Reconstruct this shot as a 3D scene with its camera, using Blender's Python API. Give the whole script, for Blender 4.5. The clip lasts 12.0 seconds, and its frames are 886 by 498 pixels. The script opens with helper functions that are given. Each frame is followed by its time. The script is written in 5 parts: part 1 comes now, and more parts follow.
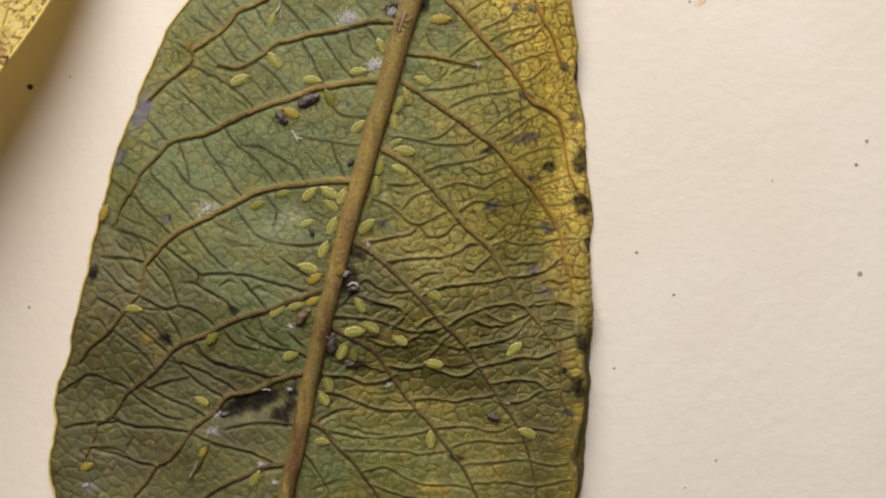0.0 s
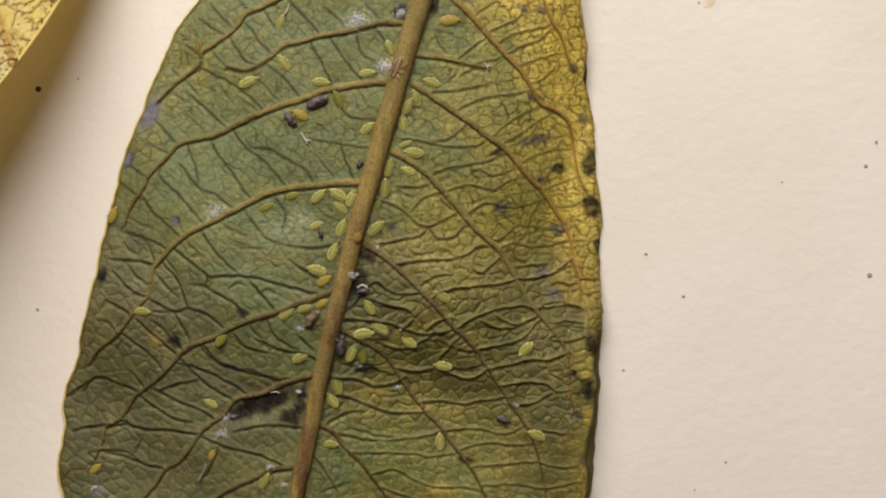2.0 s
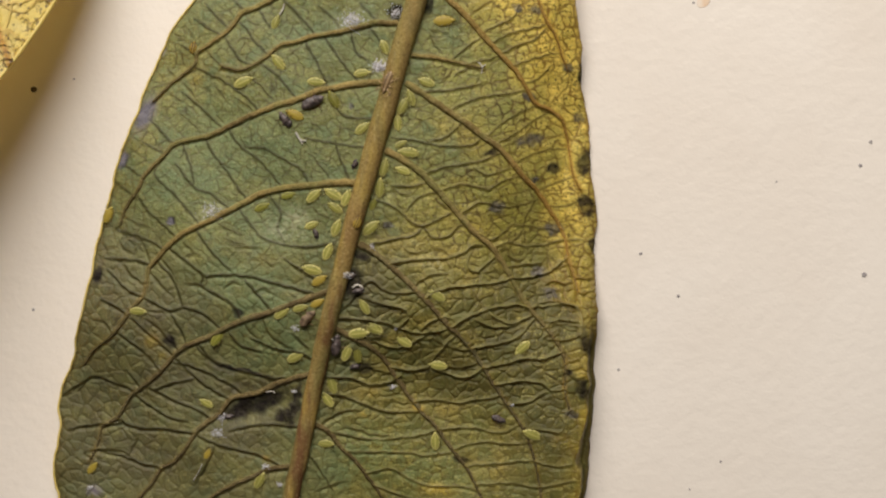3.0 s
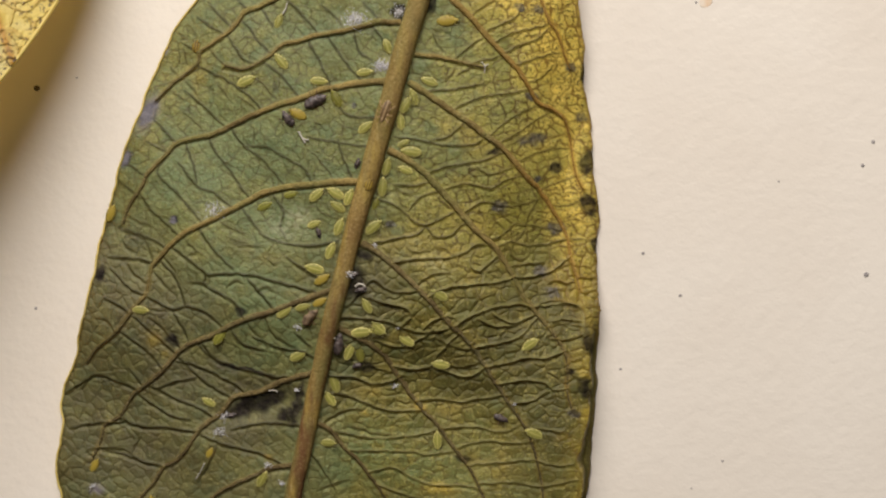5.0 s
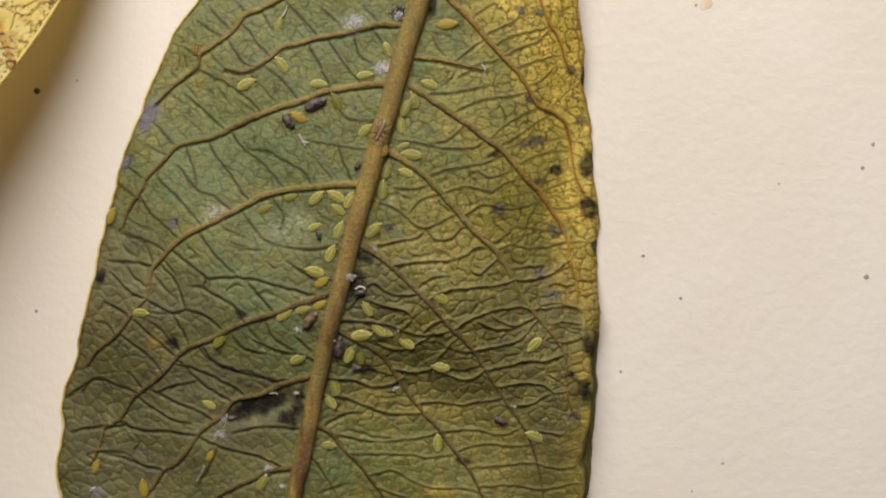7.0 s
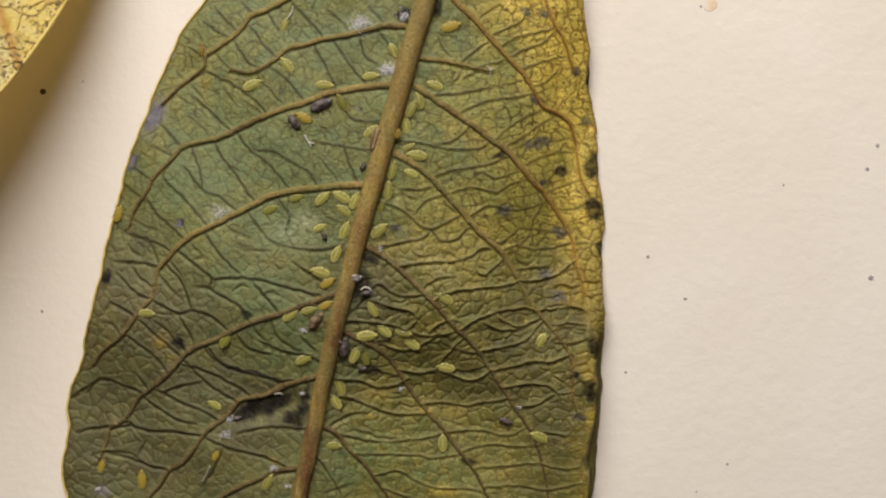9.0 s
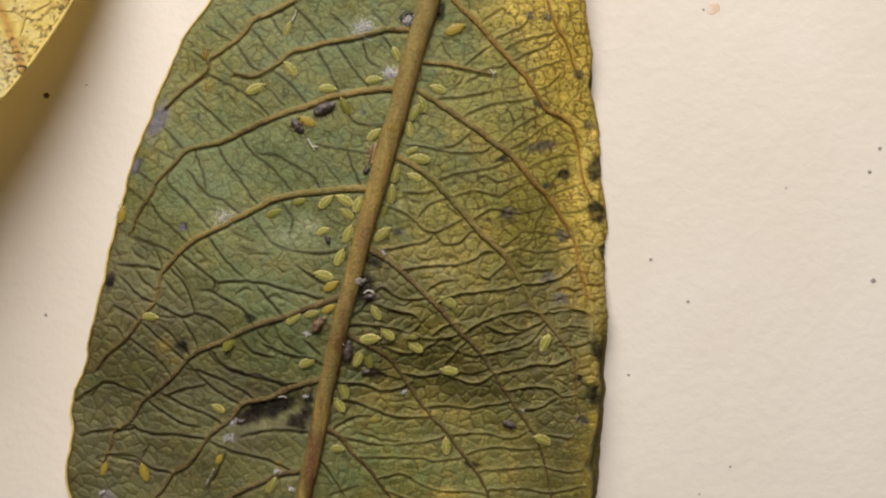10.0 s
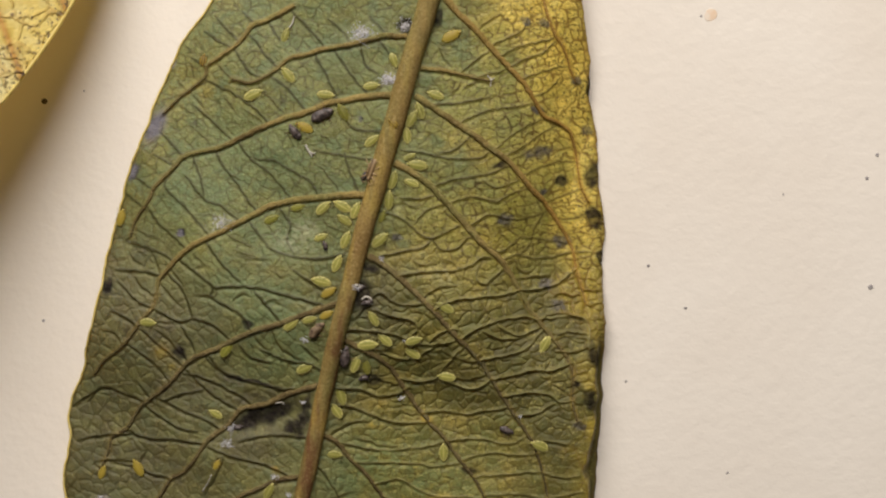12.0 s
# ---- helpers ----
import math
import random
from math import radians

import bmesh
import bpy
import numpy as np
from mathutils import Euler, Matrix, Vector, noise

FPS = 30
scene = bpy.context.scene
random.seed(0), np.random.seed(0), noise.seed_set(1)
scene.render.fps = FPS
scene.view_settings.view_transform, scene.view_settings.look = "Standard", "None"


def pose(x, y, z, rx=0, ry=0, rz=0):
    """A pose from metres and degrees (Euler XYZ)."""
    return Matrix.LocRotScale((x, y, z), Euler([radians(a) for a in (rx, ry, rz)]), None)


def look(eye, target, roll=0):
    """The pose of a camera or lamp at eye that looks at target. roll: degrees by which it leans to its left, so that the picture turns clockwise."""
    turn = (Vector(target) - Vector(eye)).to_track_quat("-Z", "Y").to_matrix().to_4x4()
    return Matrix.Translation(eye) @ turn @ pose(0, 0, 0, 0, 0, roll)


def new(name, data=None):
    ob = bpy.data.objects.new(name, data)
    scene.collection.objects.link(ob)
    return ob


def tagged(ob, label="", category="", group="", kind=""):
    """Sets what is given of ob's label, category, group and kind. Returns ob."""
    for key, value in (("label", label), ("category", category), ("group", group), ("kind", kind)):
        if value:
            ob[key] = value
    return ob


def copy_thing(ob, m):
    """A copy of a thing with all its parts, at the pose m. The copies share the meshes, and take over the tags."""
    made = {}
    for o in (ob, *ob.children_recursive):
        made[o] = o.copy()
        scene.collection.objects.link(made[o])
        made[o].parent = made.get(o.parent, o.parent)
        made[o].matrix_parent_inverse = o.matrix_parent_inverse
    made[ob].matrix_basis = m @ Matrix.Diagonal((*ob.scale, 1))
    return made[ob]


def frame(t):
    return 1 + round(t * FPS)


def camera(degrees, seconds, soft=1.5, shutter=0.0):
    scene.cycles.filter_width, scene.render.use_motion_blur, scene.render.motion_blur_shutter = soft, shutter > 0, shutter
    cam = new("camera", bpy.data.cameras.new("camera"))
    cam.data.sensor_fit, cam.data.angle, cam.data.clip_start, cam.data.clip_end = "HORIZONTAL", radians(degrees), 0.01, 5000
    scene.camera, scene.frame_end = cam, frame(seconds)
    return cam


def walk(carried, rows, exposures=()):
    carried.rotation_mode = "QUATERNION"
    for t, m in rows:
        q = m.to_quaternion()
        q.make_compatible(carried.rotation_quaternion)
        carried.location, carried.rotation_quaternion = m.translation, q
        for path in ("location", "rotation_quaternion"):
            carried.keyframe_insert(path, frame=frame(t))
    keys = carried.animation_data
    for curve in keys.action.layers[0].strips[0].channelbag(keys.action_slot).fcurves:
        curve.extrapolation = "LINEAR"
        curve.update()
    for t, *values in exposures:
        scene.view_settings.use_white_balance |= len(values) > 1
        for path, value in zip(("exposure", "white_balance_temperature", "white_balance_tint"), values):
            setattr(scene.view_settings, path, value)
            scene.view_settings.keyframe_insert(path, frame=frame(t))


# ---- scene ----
# A willow-like leaf, underside up, on cream paper, with aphids on it. Plan numbers are millimetres.
MM = 0.001
LENS = 40.0

cam = camera(LENS, 12.0, soft=2.2)
# seconds, x, y, height over the paper, turn in degrees
ROWS = [
    (0.0, 0.197, -0.154, 89.135, 0.180),
    (0.5, -0.074, -0.286, 89.113, 0.152),
    (1.0, 0.076, -0.258, 89.092, 0.104),
    (1.5, -0.005, -0.132, 89.156, 0.100),
    (2.0, -0.465, -0.011, 89.004, 0.118),
    (2.5, -0.000, -0.000, 89.161, 0.000),
    (3.0, -0.109, -0.027, 89.116, 0.066),
    (5.0, -0.288, -0.085, 89.183, 0.150),
    (5.5, -0.528, 0.049, 89.228, 0.249),
    (6.0, -0.293, 0.047, 89.207, 0.105),
    (6.5, -0.260, 0.358, 89.296, 0.148),
    (7.0, -0.298, 0.104, 89.203, 0.115),
    (9.0, -0.678, 0.159, 89.356, 0.175),
    (9.5, -0.648, 0.284, 89.466, 0.089),
    (10.0, -0.905, 0.389, 89.482, 0.107),
    (10.5, -0.905, 0.179, 89.492, 0.056),
    (11.0, -0.871, 0.093, 89.405, 0.177),
    (11.5, -0.671, 0.282, 89.546, 0.178),
    (12.0, -0.729, 0.837, 89.534, 0.160),
]
walk(cam, [(t, pose(x * MM, y * MM, z * MM, 0, 0, turn)) for t, x, y, z, turn in ROWS], [(0.0, 0.0), (12.0, 0.0)])

# ---- light: one desk lamp beyond the top of the sheet, hardly any fill from the room ----
world = bpy.data.worlds.new("room")
scene.world = world
world.use_nodes = True
world.node_tree.nodes["Background"].inputs[0].default_value = (1.0, 0.90, 0.77, 1)
world.node_tree.nodes["Background"].inputs[1].default_value = 0.055
bulb = bpy.data.lights.new("desk_lamp_bulb", "AREA")
bulb.shape, bulb.size = "DISK", 0.26
bulb.energy, bulb.color = 1.44, (1.0, 0.925, 0.865)
lamp = new("desk_lamp_bulb", bulb)
lamp.matrix_world = look((-0.046, 0.223, 0.192), (0.0, 0.005, 0.0))

# ---- materials ----


class Nodes:
    """A small writer of node materials."""

    def __init__(self, name):
        self.mat = bpy.data.materials.new(name)
        self.mat.use_nodes = True
        self.tree = self.mat.node_tree
        self.shader = self.tree.nodes["Principled BSDF"]
        self.out = self.tree.nodes["Material Output"]
        self.coord = self.add("ShaderNodeTexCoord").outputs["Object"]

    def add(self, kind, operation="", data_type="", blend_type="", feature="", attribute_name="", wave_type="", bands_direction=""):
        node = self.tree.nodes.new(kind)
        if operation:
            node.operation = operation
        if data_type:
            node.data_type, node.blend_type = data_type, blend_type
        if feature:
            node.feature = feature
        if attribute_name:
            node.attribute_name = attribute_name
        if wave_type:
            node.wave_type, node.bands_direction = wave_type, bands_direction
        return node

    def put(self, value, socket):
        if hasattr(value, "links"):
            self.tree.links.new(value, socket)
        elif isinstance(value, tuple) and len(value) == 3 and socket.type == "RGBA":
            socket.default_value = (*value, 1)
        else:
            socket.default_value = value

    def noise(self, scale, detail=4.0, rough=0.6, where=None):
        n = self.add("ShaderNodeTexNoise")
        self.put(where or self.coord, n.inputs["Vector"])
        n.inputs["Scale"].default_value, n.inputs["Detail"].default_value, n.inputs["Roughness"].default_value = scale, detail, rough
        return n.outputs["Fac"]

    def cells(self, scale, feature="F1", out="Distance", where=None):
        n = self.add("ShaderNodeTexVoronoi", feature=feature)
        self.put(where or self.coord, n.inputs["Vector"])
        n.inputs["Scale"].default_value = scale
        return n.outputs[out]

    def attr(self, name):
        return self.add("ShaderNodeAttribute", attribute_name=name).outputs["Fac"]

    def math(self, op, a, b=0.0):
        n = self.add("ShaderNodeMath", operation=op)
        self.put(a, n.inputs[0]), self.put(b, n.inputs[1])
        return n.outputs[0]

    def span(self, value, a, b, c=0.0, d=1.0):
        n = self.add("ShaderNodeMapRange")
        for k, v in enumerate((value, a, b, c, d)):
            self.put(v, n.inputs[k])
        return n.outputs[0]

    def mix(self, fac, a, b, blend="MIX"):
        n = self.add("ShaderNodeMix", data_type="RGBA", blend_type=blend)
        self.put(fac, n.inputs[0]), self.put(a, n.inputs[6]), self.put(b, n.inputs[7])
        return n.outputs[2]

    def bump(self, height, mm, normal=None):
        n = self.add("ShaderNodeBump")
        n.inputs["Strength"].default_value, n.inputs["Distance"].default_value = 1.0, mm * MM
        self.put(height, n.inputs["Height"])
        if normal:
            self.put(normal, n.inputs["Normal"])
        return n.outputs["Normal"]

    def finish(self, color, rough=0.6, normal=None, spec=0.35, thin=0.0, thin_color=None):
        s = self.shader
        self.put(color, s.inputs["Base Color"]), self.put(rough, s.inputs["Roughness"]), self.put(spec, s.inputs["Specular IOR Level"])
        if normal:
            self.put(normal, s.inputs["Normal"])
        if thin:
            through_light = self.add("ShaderNodeBsdfTranslucent")
            self.put(thin_color or color, through_light.inputs[0])
            both = self.add("ShaderNodeMixShader")
            both.inputs[0].default_value = thin
            self.tree.links.new(s.outputs[0], both.inputs[1])
            self.tree.links.new(through_light.outputs[0], both.inputs[2])
            self.tree.links.new(both.outputs[0], self.out.inputs[0])
        return self.mat


def paper_material():
    n = Nodes("cream_paper")
    soft, grain = n.noise(45, 3), n.noise(900, 5)
    color = n.mix(n.span(soft, 0.35, 0.65), (0.80, 0.735, 0.645), (0.84, 0.785, 0.70))
    color = n.mix(n.span(grain, 0.62, 0.8, 0, 0.12), color, (0.70, 0.62, 0.53))
    fleck = n.span(n.cells(160), 0.02, 0.05, 0.25, 0)
    color = n.mix(n.math("MULTIPLY", fleck, n.span(n.noise(70, 2), 0.55, 0.62)), color, (0.45, 0.42, 0.40))
    return n.finish(color, 0.85, n.bump(n.math("ADD", n.math("ADD", n.noise(1100, 4), n.noise(320, 4)), soft), 0.045), 0.15)


def table_material():
    n = Nodes("grey_table")
    return n.finish(n.mix(n.noise(25), (0.30, 0.28, 0.25), (0.36, 0.33, 0.30)), 0.6, n.bump(n.noise(300), 0.1))


def blade_material():
    n = Nodes("leaf_underside")
    broad, mid, fine = n.noise(110, 3), n.noise(420, 4), n.noise(2600, 4, 0.7)
    green = n.mix(n.span(broad, 0.36, 0.64), (0.150, 0.160, 0.053), (0.220, 0.248, 0.116))
    green = n.mix(n.span(mid, 0.42, 0.68, 0, 0.5), green, (0.250, 0.240, 0.080))
    ochre = n.mix(n.span(mid, 0.35, 0.65), (0.84, 0.62, 0.165), (0.74, 0.60, 0.185))
    ochre = n.mix(n.span(broad, 0.45, 0.62, 0, 0.6), ochre, (0.56, 0.51, 0.18))
    ochre = n.mix(n.span(n.noise(760, 4), 0.50, 0.62, 0, 0.55), ochre, (0.47, 0.43, 0.15))
    tan = n.mix(mid, (0.46, 0.34, 0.10), (0.36, 0.29, 0.09))
    dull = n.mix(n.attr("low_right"), n.mix(mid, (0.044, 0.040, 0.029), (0.088, 0.082, 0.057)), n.mix(mid, (0.030, 0.032, 0.016), (0.064, 0.062, 0.032)))
    olive = n.mix(mid, (0.262, 0.258, 0.064), (0.425, 0.392, 0.108))
    color = n.mix(n.math("MULTIPLY", n.attr("warm"), 0.85), green, olive)
    # darker green low on the yellowed half
    color = n.mix(n.math("MULTIPLY", n.attr("low_right"), 0.95), color, n.mix(n.span(mid, 0.38, 0.62), (0.086, 0.098, 0.029), (0.156, 0.160, 0.050)))
    color = n.mix(n.attr("bloom"), color, n.mix(mid, (0.102, 0.172, 0.106), (0.172, 0.246, 0.162)))
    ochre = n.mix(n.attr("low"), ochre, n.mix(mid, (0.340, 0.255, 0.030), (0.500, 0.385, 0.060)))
    color = n.mix(n.attr("tan"), color, tan)
    edge = n.math("ADD", n.attr("yellow"), n.span(mid, 0.3, 0.7, -0.25, 0.25))
    color = n.mix(n.span(edge, 0.15, 0.9), color, ochre)
    speck = n.math("MULTIPLY", n.span(n.noise(3100, 2, 0.5), 0.615, 0.655, 0, 0.95), n.span(n.noise(600, 2), 0.44, 0.52))
    color = n.mix(n.math("MULTIPLY", speck, n.span(n.attr("yellow"), 0.0, 0.6, 0.3, 1)), color, (0.11, 0.075, 0.03))
    color = n.mix(n.span(n.attr("tone"), 0.55, 0.95, 0, 0.55), color, n.mix(n.attr("yellow"), n.mix(n.attr("warm"), (0.200, 0.235, 0.130), (0.310, 0.285, 0.115)), (0.80, 0.62, 0.21)))
    color = n.mix(n.span(n.attr("tone"), 0.40, 0.05, 0, 0.45), color, n.mix(n.attr("yellow"), n.mix(n.attr("warm"), (0.095, 0.108, 0.042), (0.150, 0.140, 0.042)), (0.52, 0.42, 0.10)))
    color = n.mix(n.math("MULTIPLY", n.span(fine, 0.52, 0.74, 0, 0.36), n.span(n.attr("yellow"), 0, 0.8, 1, 0.2)), color, (0.33, 0.31, 0.17))
    color = n.mix(n.math("MULTIPLY", n.span(fine, 0.48, 0.28, 0, 0.42), n.span(n.attr("yellow"), 0, 0.8, 1, 0.35)), color, (0.085, 0.085, 0.03))
    patch = n.math("MULTIPLY", n.span(n.noise(900, 4), 0.50, 0.62, 0, 0.60), n.span(n.attr("yellow"), 0, 0.6, 1, 0.2))
    color = n.mix(n.math("MULTIPLY", patch, n.span(n.attr("warm"), 0, 0.6, 0.25, 1)), color, (0.350, 0.285, 0.085))
    cool = n.math("MULTIPLY", n.span(n.noise(640, 3), 0.50, 0.62, 0, 0.75), n.math("MULTIPLY", n.span(n.attr("yellow"), 0, 0.5, 1, 0), n.span(n.attr("warm"), 0.15, 0.6, 1, 0.25)))
    color = n.mix(cool, color, (0.140, 0.192, 0.108))
    faded = n.math("MULTIPLY", n.math("MULTIPLY", n.attr("low"), n.span(n.attr("low_right"), 0, 0.6, 0.5, 0.25)), n.span(n.noise(380, 3), 0.35, 0.65, 0.35, 1.0))
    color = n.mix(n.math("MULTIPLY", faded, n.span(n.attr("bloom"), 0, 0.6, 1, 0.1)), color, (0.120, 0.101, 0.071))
    # dulled fields, with the shade of folds and lower left mixed in
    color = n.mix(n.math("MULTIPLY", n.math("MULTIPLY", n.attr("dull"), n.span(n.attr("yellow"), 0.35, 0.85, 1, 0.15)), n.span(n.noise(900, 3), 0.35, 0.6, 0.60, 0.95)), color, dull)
    grit = n.math("MULTIPLY", n.span(n.noise(4800, 2, 0.6), 0.55, 0.62, 0, 0.90), n.span(n.noise(900, 2), 0.38, 0.54, 0.3, 1))
    color = n.mix(n.math("MULTIPLY", grit, n.span(n.attr("warm"), 0, 0.5, 0.5, 1)), color, (0.060, 0.052, 0.020))
    sparkle = n.math("MULTIPLY", n.span(n.noise(6500, 2, 0.6), 0.55, 0.64, 0, 0.72), n.span(n.noise(800, 2), 0.40, 0.54))
    color = n.mix(n.math("MULTIPLY", sparkle, n.span(n.attr("warm"), 0, 0.6, 0.4, 1)), color, (0.50, 0.44, 0.20))
    line = n.mix(n.attr("warm"), (0.040, 0.035, 0.011), (0.066, 0.046, 0.013))
    line = n.mix(n.math("MULTIPLY", n.attr("low_right"), 0.5), line, (0.160, 0.150, 0.075))
    line = n.mix(n.math("MULTIPLY", n.attr("yellow"), 0.9), line, (0.190, 0.110, 0.022))
    color = n.mix(n.math("MULTIPLY", n.attr("net"), n.span(n.noise(300, 2), 0.4, 0.6, 0.82, 1.0)), color, line)
    ladder = n.mix(n.attr("warm"), line, n.mix(n.attr("low_right"), n.mix(n.span(mid, 0.42, 0.60), (0.070, 0.052, 0.016), (0.125, 0.095, 0.034)), n.mix(n.span(mid, 0.40, 0.60), (0.200, 0.186, 0.105), (0.350, 0.330, 0.205))))
    color = n.mix(n.math("MULTIPLY", n.attr("vein"), 0.96), color, ladder)
    color = n.mix(n.math("MULTIPLY", n.attr("side"), 0.65), color, n.mix(n.attr("yellow"), n.mix(n.span(mid, 0.35, 0.65), (0.130, 0.094, 0.030), (0.200, 0.150, 0.050)), (0.40, 0.23, 0.04)))
    color = n.mix(n.math("MULTIPLY", n.attr("rim"), 0.95), color, n.mix(n.attr("yellow"), (0.050, 0.038, 0.018), (0.16, 0.095, 0.02)))
    color = n.mix(n.attr("pale"), color, (0.46, 0.45, 0.36))
    color = n.mix(n.attr("soot"), color, n.mix(n.span(fine, 0.4, 0.6), (0.028, 0.025, 0.032), (0.125, 0.112, 0.135)))
    # black mould; in the hollow and crease this is shade put into colour
    color = n.mix(n.attr("black_mark"), color, n.mix(n.span(fine, 0.4, 0.6), (0.010, 0.008, 0.010), (0.036, 0.029, 0.033)))
    # the mould's bluish sheen, put into the colour
    color = n.mix(n.attr("mould"), color, n.mix(fine, (0.12, 0.11, 0.17), (0.26, 0.24, 0.34)))
    color = n.mix(1.0, color, n.mix(n.math("MAXIMUM", n.attr("warm"), n.attr("low_right")), n.mix(n.math("MULTIPLY", n.attr("low"), n.span(n.attr("bloom"), 0, 0.6, 1, 0)), (1.315, 1.35, 1.03), (1.355, 1.34, 1.02)), (1.36, 1.31, 0.78)), "MULTIPLY")
    dense = n.math("MAXIMUM", n.math("MULTIPLY", n.attr("vein"), 0.6), n.math("MAXIMUM", n.attr("soot"), n.attr("black_mark")))
    thin_color = n.mix(dense, (0.85, 0.55, 0.16), (0.03, 0.02, 0.012))
    rough = n.math("ADD", n.span(n.attr("soot"), 0, 1, 0.47, 0.36), n.math("MULTIPLY", n.attr("black_mark"), 0.4))
    height = n.math("ADD", n.math("MULTIPLY", fine, 0.7), n.math("MULTIPLY", mid, 0.35))
    return n.finish(color, rough, n.bump(n.math("ADD", height, n.math("MULTIPLY", n.noise(6500, 2), 1.3)), 0.065), n.span(n.attr("black_mark"), 0, 1, 0.42, 0.06), 0.24, thin_color)


def vein_material(name, light, dark, stain, along=1.0, tint=(0.20, 0.185, 0.055)):
    n = Nodes(name)
    grain = n.noise(5200, 3, 0.7)
    if along != 1.0:
        drawn = n.add("ShaderNodeVectorMath", operation="MULTIPLY")
        n.put(n.coord, drawn.inputs[0])
        drawn.inputs[1].default_value = (1, along, 1)
        n.coord = drawn.outputs[0]
    color = n.mix(n.span(n.noise(650, 4), 0.38, 0.62), dark, light)
    color = n.mix(n.span(n.noise(180, 3), 0.50, 0.68, 0, 0.8), color, stain)
    color = n.mix(n.span(n.noise(330, 3), 0.47, 0.62, 0, 0.8), color, tint)
    fibre = n.noise(2600, 4, 0.7)
    color = n.mix(n.span(fibre, 0.52, 0.70, 0, 0.32), color, stain)
    if along != 1.0:
        split = n.add("ShaderNodeSeparateXYZ")
        n.put(n.add("ShaderNodeTexCoord").outputs["Object"], split.inputs[0])
        old = n.math("MULTIPLY", n.span(split.outputs[1], 0.004, -0.008, 0.2, 0.9), n.span(n.noise(900, 3), 0.46, 0.60))
        color = n.mix(old, color, (0.150, 0.068, 0.028))
        color = n.mix(n.span(n.noise(700, 3), 0.56, 0.68, 0, 0.6), color, (0.40, 0.285, 0.065))
    color = n.mix(n.math("MULTIPLY", n.attr("tip"), 0.85), color, (0.075, 0.055, 0.022))
    color = n.mix(n.attr("gold"), color, n.mix(n.noise(1500, 3), (0.40, 0.232, 0.046), (0.28, 0.158, 0.032)))
    hair = n.math("MULTIPLY", n.span(n.cells(3300), 0.14, 0.26, 0.5, 0), n.span(n.noise(700, 2), 0.48, 0.62))
    color = n.mix(hair, color, (0.40, 0.31, 0.14))
    color = n.mix(n.span(grain, 0.50, 0.68, 0, 0.5), color, stain)
    color = n.mix(n.span(grain, 0.46, 0.28, 0, 0.5), color, (0.42, 0.33, 0.15))
    return n.finish(color, 0.62, n.bump(n.math("ADD", n.math("ADD", fibre, grain), n.noise(700, 2)), 0.09), 0.16)


def old_leaf_material():
    n = Nodes("yellow_leaf")
    broad, mid, fine = n.noise(260, 3), n.noise(900, 4), n.noise(3200, 4)
    color = n.mix(n.span(broad, 0.4, 0.6), (0.76, 0.61, 0.16), (0.74, 0.66, 0.30))
    color = n.mix(n.span(mid, 0.45, 0.65, 0, 0.5), color, (0.78, 0.62, 0.18))
    wander = n.add("ShaderNodeVectorMath", operation="ADD")
    n.put(n.coord, wander.inputs[0])
    shift = n.add("ShaderNodeTexNoise")
    n.put(n.coord, shift.inputs["Vector"])
    shift.inputs["Scale"].default_value = 900
    small = n.add("ShaderNodeVectorMath", operation="SCALE")
    n.put(shift.outputs["Color"], small.inputs[0])
    small.inputs[3].default_value = 0.0007
    n.put(small.outputs[0], wander.inputs[1])
    net = n.span(n.cells(640, "DISTANCE_TO_EDGE", "Distance", wander.outputs[0]), 0.02, 0.085, 1, 0)
    color = n.mix(n.math("MULTIPLY", net, n.span(mid, 0.38, 0.6, 0.10, 0.60)), color, (0.50, 0.30, 0.06))
    color = n.mix(n.attr("vein"), color, (0.50, 0.24, 0.04))
    speck = n.math("MULTIPLY", n.span(n.noise(3600, 3, 0.5), 0.58, 0.64, 0, 0.95), n.span(n.noise(500, 3), 0.45, 0.53))
    color = n.mix(speck, color, (0.09, 0.065, 0.05))
    dots = n.math("MULTIPLY", n.span(n.noise(3000, 2, 0.5), 0.55, 0.60), n.attr("rim"))
    color = n.mix(dots, color, (0.05, 0.038, 0.03))
    return n.finish(color, 0.5, n.bump(n.math("ADD", n.math("ADD", fine, mid), net), 0.10), 0.4, 0.28, (0.80, 0.55, 0.12))


